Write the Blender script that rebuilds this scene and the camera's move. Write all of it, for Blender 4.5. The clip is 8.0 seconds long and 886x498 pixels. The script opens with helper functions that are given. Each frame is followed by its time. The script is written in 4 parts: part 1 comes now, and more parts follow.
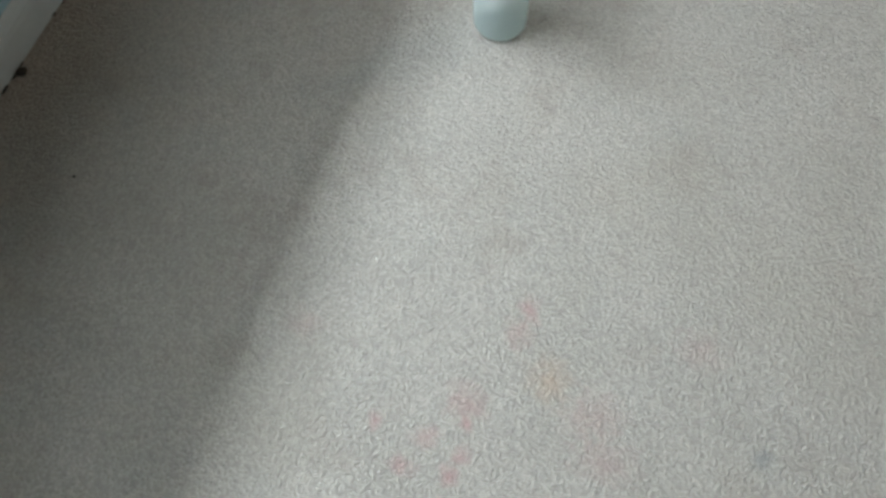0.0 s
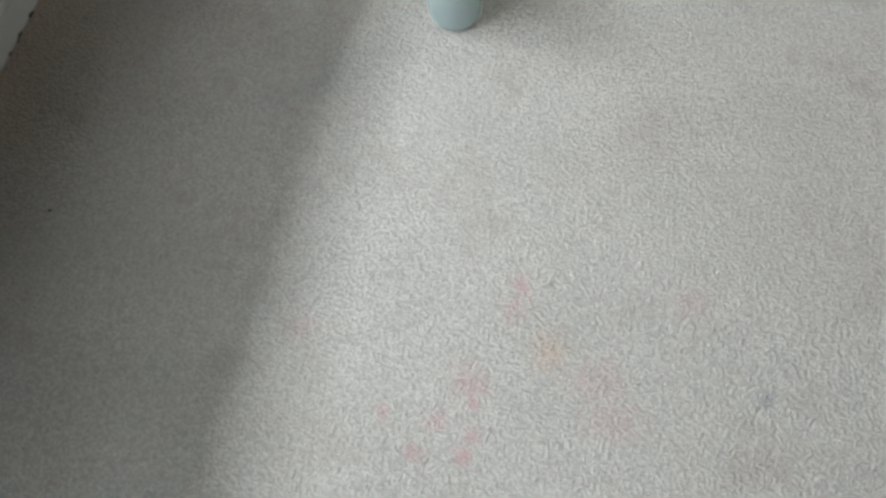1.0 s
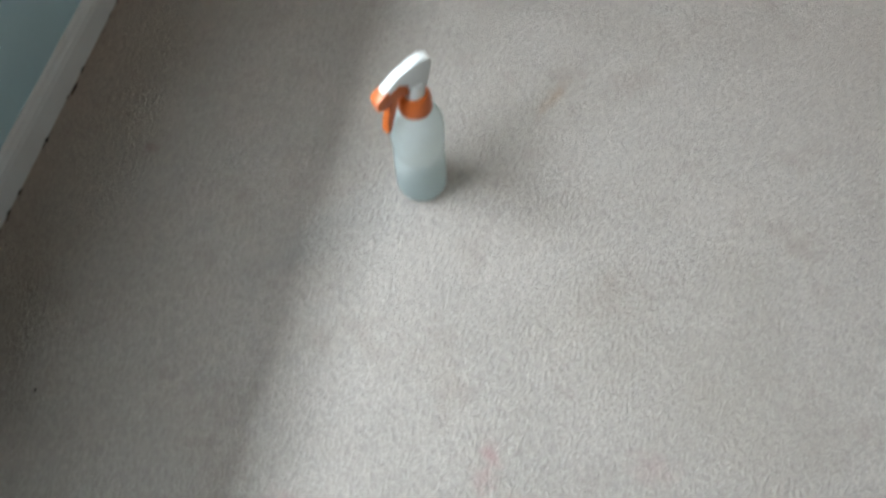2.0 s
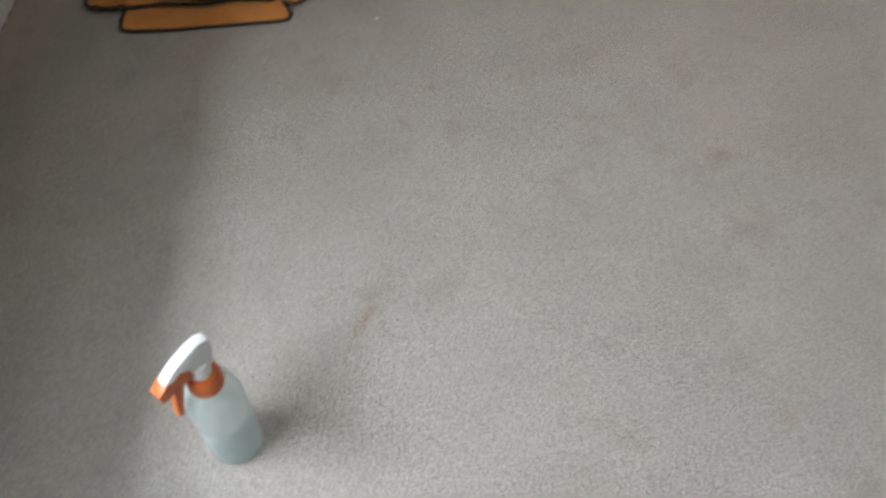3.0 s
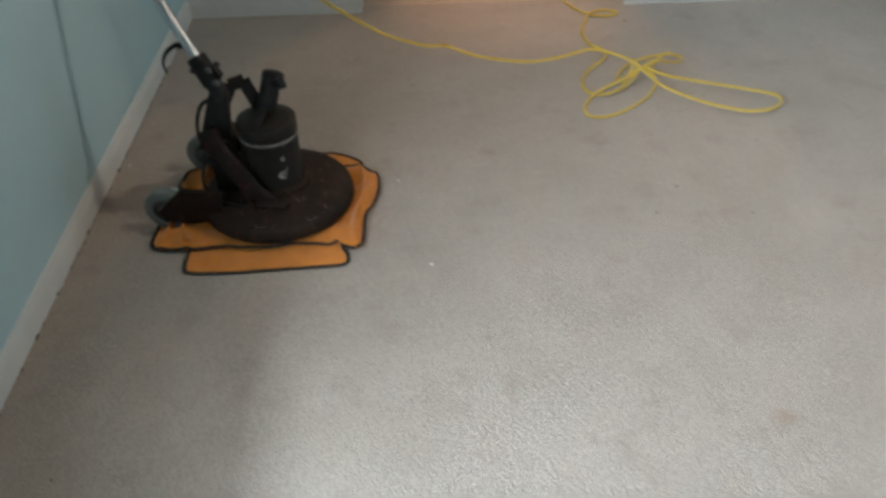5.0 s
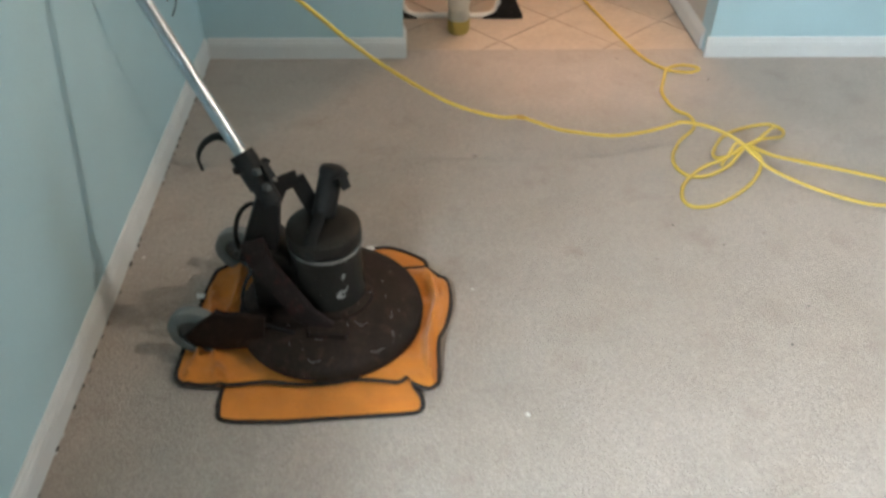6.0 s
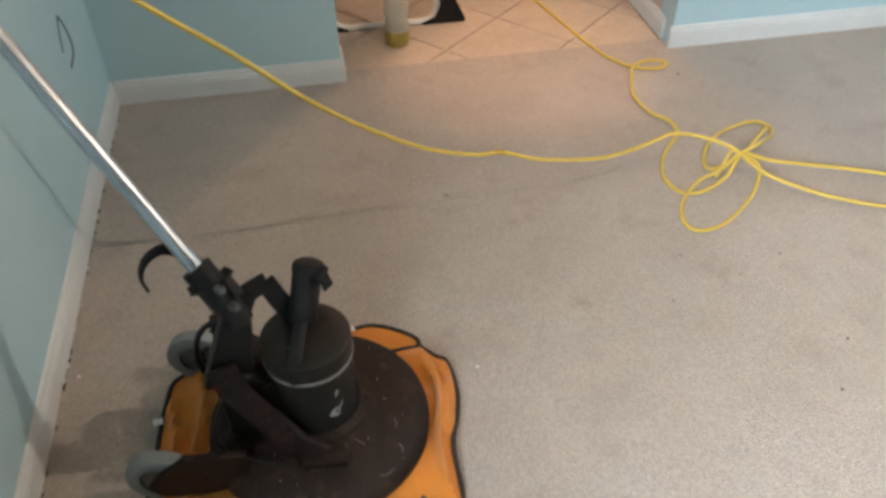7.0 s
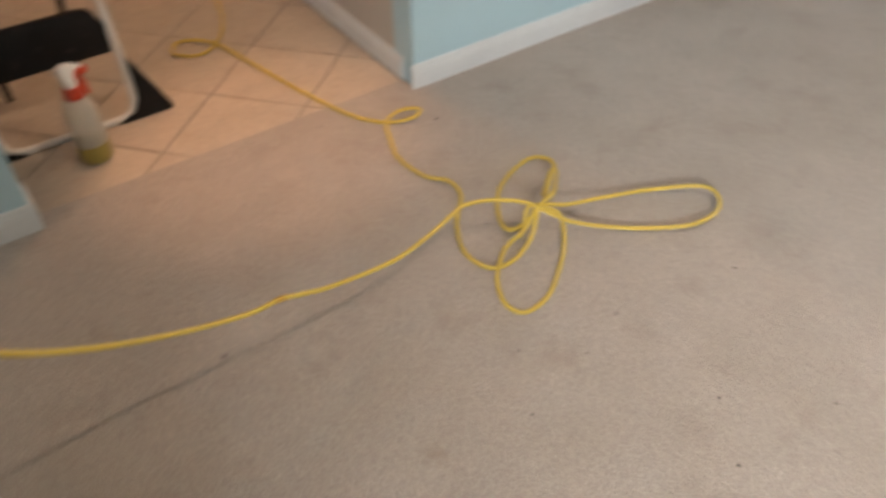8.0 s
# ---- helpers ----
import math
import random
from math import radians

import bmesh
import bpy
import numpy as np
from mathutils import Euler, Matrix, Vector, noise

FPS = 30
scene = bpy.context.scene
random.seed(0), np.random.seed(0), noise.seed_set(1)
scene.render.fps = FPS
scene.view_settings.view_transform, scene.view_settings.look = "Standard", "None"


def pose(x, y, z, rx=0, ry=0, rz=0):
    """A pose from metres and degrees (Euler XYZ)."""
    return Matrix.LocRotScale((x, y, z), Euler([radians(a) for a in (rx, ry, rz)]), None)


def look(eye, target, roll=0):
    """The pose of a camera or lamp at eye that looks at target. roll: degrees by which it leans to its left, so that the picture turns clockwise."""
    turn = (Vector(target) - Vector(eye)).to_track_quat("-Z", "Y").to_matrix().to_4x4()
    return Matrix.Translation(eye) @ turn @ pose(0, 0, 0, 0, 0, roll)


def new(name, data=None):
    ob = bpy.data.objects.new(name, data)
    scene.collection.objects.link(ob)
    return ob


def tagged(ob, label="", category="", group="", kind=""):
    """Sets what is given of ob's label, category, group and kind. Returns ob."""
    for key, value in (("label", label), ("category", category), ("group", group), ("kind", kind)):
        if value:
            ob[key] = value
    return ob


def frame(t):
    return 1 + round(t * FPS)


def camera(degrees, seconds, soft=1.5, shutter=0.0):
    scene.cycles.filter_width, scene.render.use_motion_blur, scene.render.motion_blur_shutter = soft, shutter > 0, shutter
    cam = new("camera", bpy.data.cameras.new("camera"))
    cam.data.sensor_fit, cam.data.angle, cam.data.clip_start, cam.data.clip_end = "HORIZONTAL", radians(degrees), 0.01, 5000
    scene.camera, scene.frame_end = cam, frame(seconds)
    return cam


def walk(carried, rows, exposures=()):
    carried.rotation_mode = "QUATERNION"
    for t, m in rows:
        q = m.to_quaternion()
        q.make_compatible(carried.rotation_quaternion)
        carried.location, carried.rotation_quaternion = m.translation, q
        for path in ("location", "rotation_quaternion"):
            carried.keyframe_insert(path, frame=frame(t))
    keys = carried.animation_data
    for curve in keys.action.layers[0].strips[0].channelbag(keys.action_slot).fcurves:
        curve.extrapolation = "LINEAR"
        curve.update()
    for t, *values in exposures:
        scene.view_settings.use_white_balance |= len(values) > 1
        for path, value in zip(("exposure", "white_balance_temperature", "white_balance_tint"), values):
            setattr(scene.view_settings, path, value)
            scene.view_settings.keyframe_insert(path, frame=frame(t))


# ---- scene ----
cam = camera(57.8, 8.0, soft=3.2, shutter=0.4)
PATH = [
    (0, (1.047, 0.318, 1.205), (0.759, 1.064, -0.628), -2.8),
    (0.5, (1.06, 0.273, 1.204), (0.821, 1.086, -0.607), -3.4),
    (1, (1.038, 0.263, 1.195), (0.807, 1.066, -0.622), -5.1),
    (1.2, (1.031, 0.265, 1.202), (0.783, 1.08, -0.607), -6.1),
    (2.3, (1.056, 0.445, 1.384), (0.897, 1.525, -0.291), -2.5),
    (2.5, (1.093, 0.496, 1.4), (0.992, 1.646, -0.233), -2.9),
    (3, (1.19, 0.611, 1.422), (1.231, 1.835, -0.159), -1.8),
    (3.5, (1.22, 0.633, 1.449), (1.364, 1.953, -0.047), -1.8),
    (4, (1.198, 0.651, 1.496), (1.365, 2.039, 0.067), -1.7),
    (4.5, (1.145, 0.667, 1.519), (1.29, 2.129, 0.161), -1.3),
    (5, (1.08, 0.754, 1.562), (1.113, 2.292, 0.285), -1.4),
    (5.2, (1.039, 0.864, 1.558), (1.032, 2.405, 0.283), -1.5),
    (6.3, (0.735, 1.518, 1.538), (0.862, 3.033, 0.239), 2.1),
    (6.5, (0.7, 1.603, 1.543), (0.878, 3.105, 0.234), 1.3),
    (7, (0.68, 1.791, 1.523), (0.945, 3.248, 0.179), -0.6),
    (7.3, (0.725, 1.980, 1.508), (1.042, 3.410, 0.146), -1.6),
    (7.5, (0.771, 2.119, 1.517), (1.17, 3.523, 0.15), -1.4),
    (7.7, (0.808, 2.203, 1.513), (1.319, 3.573, 0.149), -1.4),
    (8, (0.795, 2.354, 1.503), (1.6, 3.569, 0.133), -1.2),
]
walk(cam, [(t, look(eye, target, roll)) for t, eye, target, roll in PATH],
     exposures=((0.0, -0.98, 5980, -1), (0.5, -0.84, 5980, 1), (1.2, -0.84, 5980, 2), (2.5, -0.78, 6050, 5), (4.0, -0.63, 6080, 7), (5.0, -0.13, 5950, 2), (6.5, 0.66, 5980, 3),
                (7.0, 0.57, 6250, 7), (7.5, 0.42, 6350, 7), (8.0, 0.22, 6850, 12)))


# ---- light: daylight from the window, an added east fill, two warm room lamps ----
world = bpy.data.worlds.new("sky")
scene.world = world
world.use_nodes = True
sky = world.node_tree.nodes.new("ShaderNodeTexSky")
sky.sky_type, sky.sun_disc = "NISHITA", False
sky.sun_elevation, sky.sun_rotation = radians(48), radians(150)
world.node_tree.links.new(sky.outputs[0], world.node_tree.nodes["Background"].inputs[0])
world.node_tree.nodes["Background"].inputs[1].default_value = 0.08


def area_lamp(name, m, sx, sy, watts, color, spread=180):
    data = bpy.data.lights.new(name, "AREA")
    data.shape, data.size, data.size_y, data.energy, data.color = "RECTANGLE", sx, sy, watts, color
    data.spread = radians(spread)
    ob = new(name, data)
    ob.matrix_world = m
    return ob


def bulb(name, place, radius, watts, color):
    data = bpy.data.lights.new(name, "POINT")
    data.shadow_soft_size, data.energy, data.color = radius, watts, color
    ob = new(name, data)
    ob.location = place
    return ob


X1 = 5.4                             # face of the wall across the room
WINDOW = (-0.35, 1.50, 0.9, 2.05)    # y from, y to, sill, head
area_lamp("window_daylight", look((-1.2, 0.1, 2.51), (1.2, 0.1, 2.51)), 3.8, 0.42, 500, (0.88, 0.95, 1.0))
LAMP = (2.30, 2.66, 2.24)
bulb("ceiling_bulb", LAMP, 0.005, 58, (1.0, 0.81, 0.65))
HALL_LAMP = (1.75, 5.60, 2.24)
bulb("hall_bulb", HALL_LAMP, 0.08, 34, (1.0, 0.60, 0.36))
EAST = (2.4, 3.95, 0.9, 2.05)         # unseen second window added for fill, in the wall across the room
# added fill lamp that brightens the room's right side
area_lamp("east_fill", look((X1 + 0.06, 3.2, 1.47), (0.0, 3.2, 1.0)), 1.5, 1.05, 17, (0.88, 0.95, 1.0))
DOWNLIGHT = (1.50, 4.76, 2.425)
spot = bpy.data.lights.new("downlight_beam", "SPOT")
spot.energy, spot.color, spot.spot_size, spot.spot_blend, spot.shadow_soft_size = 85, (1.0, 0.56, 0.34), radians(31), 0.8, 0.02
beam_lamp = new("downlight_beam", spot)
beam_lamp.matrix_world = look(DOWNLIGHT, (1.49, 4.47, 0))


# ---- materials ----
def material(name, color, rough=0.6, metal=0.0, vary=0.12, scale=8.0, fine=90.0, bump=0.15, dist=0.002, **more):
    """A surface with colour variation at two scales and fine relief."""
    mat = bpy.data.materials.new(name)
    mat.use_nodes = True
    nt = mat.node_tree
    bsdf = nt.nodes["Principled BSDF"]
    co = nt.nodes.new("ShaderNodeTexCoord")
    big, small = nt.nodes.new("ShaderNodeTexNoise"), nt.nodes.new("ShaderNodeTexNoise")
    for n, sc, det in ((big, scale, 4.0), (small, fine, 3.0)):
        n.inputs["Scale"].default_value, n.inputs["Detail"].default_value = sc, det
        nt.links.new(co.outputs["Object"], n.inputs["Vector"])
    add = nt.nodes.new("ShaderNodeMath")
    add.operation = "ADD"
    nt.links.new(big.outputs[0], add.inputs[0])
    nt.links.new(small.outputs[0], add.inputs[1])
    span = nt.nodes.new("ShaderNodeMapRange")
    span.inputs[1].default_value, span.inputs[2].default_value = 0.6, 1.4
    span.inputs[3].default_value, span.inputs[4].default_value = 1 - vary, 1 + vary
    nt.links.new(add.outputs[0], span.inputs[0])
    mul = nt.nodes.new("ShaderNodeMix")
    mul.data_type, mul.blend_type = "RGBA", "MULTIPLY"
    mul.inputs[0].default_value = 1.0
    mul.inputs[6].default_value = (*color, 1)
    nt.links.new(span.outputs[0], mul.inputs[7])
    nt.links.new(mul.outputs[2], bsdf.inputs["Base Color"])
    bsdf.inputs["Roughness"].default_value, bsdf.inputs["Metallic"].default_value = rough, metal
    for key, value in more.items():
        bsdf.inputs[key.replace("_", " ")].default_value = value
    bp = nt.nodes.new("ShaderNodeBump")
    bp.inputs["Strength"].default_value, bp.inputs["Distance"].default_value = bump, dist
    nt.links.new(small.outputs[0], bp.inputs["Height"])
    nt.links.new(bp.outputs[0], bsdf.inputs["Normal"])
    return mat


def blotch(mat, scale, low, high, color, amount):
    """Lays worn or dirty patches, and the carpet's shaded pits, with shapes of their own over a material's colour."""
    nt = mat.node_tree
    bsdf = nt.nodes["Principled BSDF"]
    old = bsdf.inputs["Base Color"].links[0].from_socket
    co = nt.nodes.new("ShaderNodeTexCoord")
    no = nt.nodes.new("ShaderNodeTexNoise")
    no.inputs["Scale"].default_value, no.inputs["Detail"].default_value, no.inputs["Roughness"].default_value = scale, 6, 0.65
    nt.links.new(co.outputs["Object"], no.inputs["Vector"])
    ramp = nt.nodes.new("ShaderNodeMapRange")
    for k, v in ((1, low), (2, high), (3, 0.0), (4, amount)):
        ramp.inputs[k].default_value = v
    nt.links.new(no.outputs[0], ramp.inputs[0])
    mix = nt.nodes.new("ShaderNodeMix")
    mix.data_type = "RGBA"
    mix.inputs[7].default_value = (*color, 1)
    nt.links.new(ramp.outputs[0], mix.inputs[0])
    nt.links.new(old, mix.inputs[6])
    nt.links.new(mix.outputs[2], bsdf.inputs["Base Color"])
    return mat


def carpet_mark(mat, x, y, rx, ry, turn, color, amount, soft=0.6):
    """One mark on the carpet, spills among them: a ragged oval at (x, y)."""
    nt = mat.node_tree
    bsdf = nt.nodes["Principled BSDF"]
    old = bsdf.inputs["Base Color"].links[0].from_socket
    co = nt.nodes.new("ShaderNodeTexCoord")
    mp = nt.nodes.new("ShaderNodeMapping")
    mp.vector_type = "TEXTURE"
    mp.inputs["Location"].default_value = (x, y, 0)
    mp.inputs["Rotation"].default_value = (0, 0, radians(turn))
    mp.inputs["Scale"].default_value = (rx, ry, 1)
    nt.links.new(co.outputs["Object"], mp.inputs["Vector"])
    ln = nt.nodes.new("ShaderNodeVectorMath")
    ln.operation = "LENGTH"
    nt.links.new(mp.outputs[0], ln.inputs[0])
    no = nt.nodes.new("ShaderNodeTexNoise")
    no.inputs["Scale"].default_value, no.inputs["Detail"].default_value = 55, 4
    nt.links.new(co.outputs["Object"], no.inputs["Vector"])
    add = nt.nodes.new("ShaderNodeMath")
    add.operation = "MULTIPLY_ADD"
    add.inputs[1].default_value = 1.6
    nt.links.new(no.outputs[0], add.inputs[0])
    nt.links.new(ln.outputs["Value"], add.inputs[2])
    ramp = nt.nodes.new("ShaderNodeMapRange")
    for k, v in ((1, 1.8), (2, 1.8 - soft - 0.4), (3, 0.0), (4, 0.85 * amount)):
        ramp.inputs[k].default_value = v
    nt.links.new(add.outputs[0], ramp.inputs[0])
    mix = nt.nodes.new("ShaderNodeMix")
    mix.data_type = "RGBA"
    mix.inputs[7].default_value = (*color, 1)
    nt.links.new(ramp.outputs[0], mix.inputs[0])
    nt.links.new(old, mix.inputs[6])
    nt.links.new(mix.outputs[2], bsdf.inputs["Base Color"])


def carpet_material():
    mat = material("beige_carpet", (0.460, 0.402, 0.355), 0.95, vary=0.10, scale=5.0, fine=60.0, bump=0.0)
    nt = mat.node_tree
    bsdf = nt.nodes["Principled BSDF"]
    co = nt.nodes.new("ShaderNodeTexCoord")
    warp = nt.nodes.new("ShaderNodeTexNoise")
    warp.inputs["Scale"].default_value, warp.inputs["Detail"].default_value = 80, 2
    tuft = nt.nodes.new("ShaderNodeTexNoise")
    tuft.inputs["Scale"].default_value, tuft.inputs["Detail"].default_value, tuft.inputs["Distortion"].default_value = 175, 2.5, 0.7
    cell = nt.nodes.new("ShaderNodeTexVoronoi")
    cell.inputs["Scale"].default_value = 190
    for n in (warp, tuft):
        nt.links.new(co.outputs["Object"], n.inputs["Vector"])
    sh = nt.nodes.new("ShaderNodeMix")
    sh.data_type = "VECTOR"
    sh.inputs[0].default_value = 0.012
    nt.links.new(co.outputs["Object"], sh.inputs[4])
    nt.links.new(warp.outputs["Color"], sh.inputs[5])
    nt.links.new(sh.outputs[1], cell.inputs["Vector"])
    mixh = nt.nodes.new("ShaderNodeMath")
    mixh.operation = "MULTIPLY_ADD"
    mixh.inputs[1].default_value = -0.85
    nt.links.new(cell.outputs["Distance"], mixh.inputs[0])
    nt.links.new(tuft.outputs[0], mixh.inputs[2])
    bp = nt.nodes.new("ShaderNodeBump")
    bp.inputs["Strength"].default_value, bp.inputs["Distance"].default_value = 0.64, 0.0055
    nt.links.new(mixh.outputs[0], bp.inputs["Height"])
    nt.links.new(bp.outputs[0], bsdf.inputs["Normal"])
    # pile shade put into the colour: tuft tips lighter than the gaps between them
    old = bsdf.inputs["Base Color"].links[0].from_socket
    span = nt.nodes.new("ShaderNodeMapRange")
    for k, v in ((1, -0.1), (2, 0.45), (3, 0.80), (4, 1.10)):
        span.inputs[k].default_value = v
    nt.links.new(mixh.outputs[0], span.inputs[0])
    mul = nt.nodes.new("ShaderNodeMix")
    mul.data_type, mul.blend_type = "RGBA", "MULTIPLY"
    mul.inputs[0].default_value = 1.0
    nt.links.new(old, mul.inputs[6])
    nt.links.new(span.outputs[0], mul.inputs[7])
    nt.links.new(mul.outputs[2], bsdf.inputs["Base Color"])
    bsdf.inputs["Sheen Weight"].default_value = 0.15
    # dark pits between tufts, shade painted into the pile's colour
    blotch(mat, 170.0, 0.585, 0.67, (0.15, 0.13, 0.105), 0.75)
    blotch(mat, 1.6, 0.48, 0.70, (0.33, 0.28, 0.23), 0.45)
    blotch(mat, 6.0, 0.55, 0.72, (0.30, 0.24, 0.20), 0.55)
    blotch(mat, 38.0, 0.69, 0.76, (0.20, 0.16, 0.12), 0.45)
    pink, orange, brown = (0.40, 0.18, 0.17), (0.45, 0.27, 0.16), (0.26, 0.19, 0.13)
    carpet_mark(mat, 1.022, 0.750, 0.022, 0.030, 20, pink, 0.50)
    carpet_mark(mat, 1.018, 0.707, 0.030, 0.035, 25, pink, 0.32)
    carpet_mark(mat, 1.082, 0.650, 0.045, 0.050, 35, orange, 0.40)
    carpet_mark(mat, 0.972, 0.580, 0.045, 0.040, 10, pink, 0.40)
    carpet_mark(mat, 0.982, 0.548, 0.014, 0.016, 10, pink, 0.60)
    carpet_mark(mat, 0.850, 0.510, 0.014, 0.022, 10, pink, 0.52)
    carpet_mark(mat, 0.932, 0.512, 0.030, 0.020, 30, pink, 0.42)
    carpet_mark(mat, 0.988, 0.500, 0.018, 0.024, -20, pink, 0.52)
    carpet_mark(mat, 0.910, 0.460, 0.026, 0.020, 0, pink, 0.50)
    carpet_mark(mat, 0.980, 0.468, 0.020, 0.022, 0, pink, 0.62)
    carpet_mark(mat, 1.290, 0.770, 0.050, 0.040, 0, pink, 0.22)
    carpet_mark(mat, 1.160, 0.620, 0.060, 0.050, 30, pink, 0.26)
    carpet_mark(mat, 1.190, 0.560, 0.060, 0.050, 0, pink, 0.26)
    carpet_mark(mat, 0.690, 0.620, 0.040, 0.035, 0, pink, 0.20)
    carpet_mark(mat, 1.408, 0.636, 0.022, 0.018, 20, (0.16, 0.17, 0.17), 0.55)
    carpet_mark(mat, 1.050, 1.535, 0.020, 0.075, -25, (0.30, 0.20, 0.11), 0.62)
    carpet_mark(mat, 1.917, 1.957, 0.050, 0.030, 20, (0.30, 0.20, 0.12), 0.55)
    carpet_mark(mat, 1.857, 1.262, 0.040, 0.030, 0, (0.32, 0.23, 0.13), 0.40)
    carpet_mark(mat, 1.917, 1.938, 0.060, 0.040, 10, brown, 0.35)
    carpet_mark(mat, 0.444, 3.903, 0.110, 0.055, 15, brown, 0.42)
    carpet_mark(mat, 0.230, 1.285, 0.025, 0.018, 0, (0.24, 0.12, 0.08), 0.50)
    carpet_mark(mat, 1.226, 2.258, 0.030, 0.022, 0, brown, 0.40)
    carpet_mark(mat, 1.306, 3.159, 0.022, 0.030, 0, brown, 0.50)
    carpet_mark(mat, 1.290, 3.172, 0.035, 0.030, 0, brown, 0.45)
    # small near-black spot close to the hanging cord's tape
    carpet_mark(mat, 1.036, 3.680, 0.013, 0.008, 10, (0.06, 0.05, 0.05), 0.95)
    carpet_mark(mat, 0.62, 3.62, 0.10, 0.07, 20, brown, 0.25)
    carpet_mark(mat, 1.65, 2.35, 0.16, 0.06, 30, brown, 0.22)
    carpet_mark(mat, 1.95, 2.05, 0.12, 0.10, 0, (0.50, 0.36, 0.33), 0.20)
    return mat


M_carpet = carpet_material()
M_wall = material("aqua_wall_paint", (0.425, 0.597, 0.659), 0.55, vary=0.05, scale=2.5, fine=160, bump=0.12, dist=0.0012)
M_hallwall = material("greige_wall_paint", (0.484, 0.452, 0.406), 0.6, vary=0.05, scale=2.5, fine=160, bump=0.12, dist=0.0012)
M_white = material("white_trim_paint", (0.647, 0.671, 0.679), 0.4, vary=0.06, scale=12, fine=120, bump=0.1, dist=0.001)
blotch(M_white, 30, 0.62, 0.75, (0.45, 0.42, 0.37), 0.35)
# unseen ceilings, coloured dark so that less light bounces down
M_ceiling = material("darkened_ceiling", (0.24, 0.22, 0.20), 0.85, vary=0.04, scale=3, fine=60, bump=0.3)
# near-black so the added eave slab reflects hardly any light
M_eave = material("dark_sky_blocker", (0.05, 0.038, 0.03), 0.7, vary=0.2, scale=6, fine=60)
M_tile = material("beige_floor_tile", (0.491, 0.413, 0.335), 0.32, vary=0.14, scale=9, fine=45, bump=0.06)
blotch(M_tile, 14, 0.52, 0.75, (0.40, 0.28, 0.19), 0.35)
M_grout = material("brown_grout", (0.045, 0.03, 0.022), 0.9, fine=220, bump=0.4)
M_towel = material("orange_microfibre", (0.61, 0.212, 0.022), 0.95, vary=0.25, scale=10, fine=330, bump=0.6, dist=0.003, Sheen_Weight=0.25)
blotch(M_towel, 11, 0.56, 0.74, (0.55, 0.16, 0.02), 0.5)
M_hem = material("dark_hem", (0.022, 0.018, 0.016), 0.9, fine=400, bump=0.5)
M_housing = material("dirty_brown_black_housing", (0.019, 0.0115, 0.0085), 0.62, vary=0.5, scale=9, fine=120, bump=0.35, Specular_IOR_Level=0.16)
blotch(M_housing, 22, 0.54, 0.70, (0.062, 0.037, 0.026), 0.75)
blotch(M_housing, 7, 0.50, 0.66, (0.010, 0.007, 0.006), 0.7)
blotch(M_housing, 90, 0.695, 0.73, (0.40, 0.37, 0.34), 0.75)
M_motor = material("worn_black_motor_paint", (0.013, 0.012, 0.010), 0.48, vary=0.4, scale=10, fine=150, bump=0.25, Specular_IOR_Level=0.2)
blotch(M_motor, 24, 0.64, 0.69, (0.34, 0.33, 0.31), 0.75)
blotch(M_motor, 7, 0.50, 0.70, (0.026, 0.020, 0.016), 0.7)
M_black = material("dull_black_plastic", (0.012, 0.012, 0.012), 0.55, vary=0.35, scale=15, fine=110, bump=0.4, Specular_IOR_Level=0.17)
blotch(M_black, 30, 0.60, 0.74, (0.050, 0.044, 0.036), 0.55)
M_rust = material("reddish_brown_arm", (0.015, 0.0085, 0.0075), 0.68, vary=0.5, scale=14, fine=120, bump=0.4, Specular_IOR_Level=0.22)
blotch(M_rust, 16, 0.55, 0.66, (0.060, 0.016, 0.012), 0.6)
blotch(M_rust, 45, 0.58, 0.70, (0.055, 0.048, 0.042), 0.6)
M_steel = material("chromed_steel", (0.48, 0.52, 0.56), 0.36, 1.0, vary=0.16, scale=14, fine=200, bump=0.02)
M_plate = material("worn_plate", (0.34, 0.34, 0.33), 0.5, 0.3, vary=0.5, scale=60, fine=250, bump=0.3)
M_ring = material("worn_dark_metal", (0.20, 0.20, 0.19), 0.42, 0.5, vary=0.4, scale=30, fine=200, bump=0.2)
M_wheel = material("grey_wheel_rubber", (0.164, 0.179, 0.179), 0.6, vary=0.15, scale=20, fine=200, bump=0.15)
M_hub = material("dark_grey_hub", (0.07, 0.075, 0.075), 0.5, vary=0.2, scale=20)
M_cord = material("yellow_cord_vinyl", (0.60, 0.435, 0.070), 0.42, vary=0.10, scale=18, fine=220, bump=0.12)
M_bottle = material("milky_bottle_plastic", (0.88, 0.95, 0.94), 0.42, vary=0.04, bump=0.05, Transmission_Weight=0.72, IOR=1.09)
M_bottle_clear = material("cloudy_bottle_plastic", (0.80, 0.78, 0.70), 0.28, vary=0.03, bump=0.03, Transmission_Weight=0.6, IOR=1.25)
M_liquid = material("yellow_cleaner", (0.52, 0.42, 0.11), 0.3, vary=0.03, bump=0.0, Transmission_Weight=0.4, IOR=1.3)
M_orange = material("orange_plastic", (0.608, 0.133, 0.020), 0.38, vary=0.06, scale=20, bump=0.03)
M_red = material("red_orange_plastic", (0.585, 0.058, 0.023), 0.38, vary=0.06, scale=20, bump=0.03)
M_whiteplastic = material("white_plastic", (0.82, 0.81, 0.78), 0.35, vary=0.03, bump=0.02)
M_tubewhite = material("white_enamelled_tube", (0.74, 0.73, 0.70), 0.3, vary=0.06, scale=15, bump=0.03)
M_lint = material("white_lint", (0.8, 0.8, 0.78), 0.9)
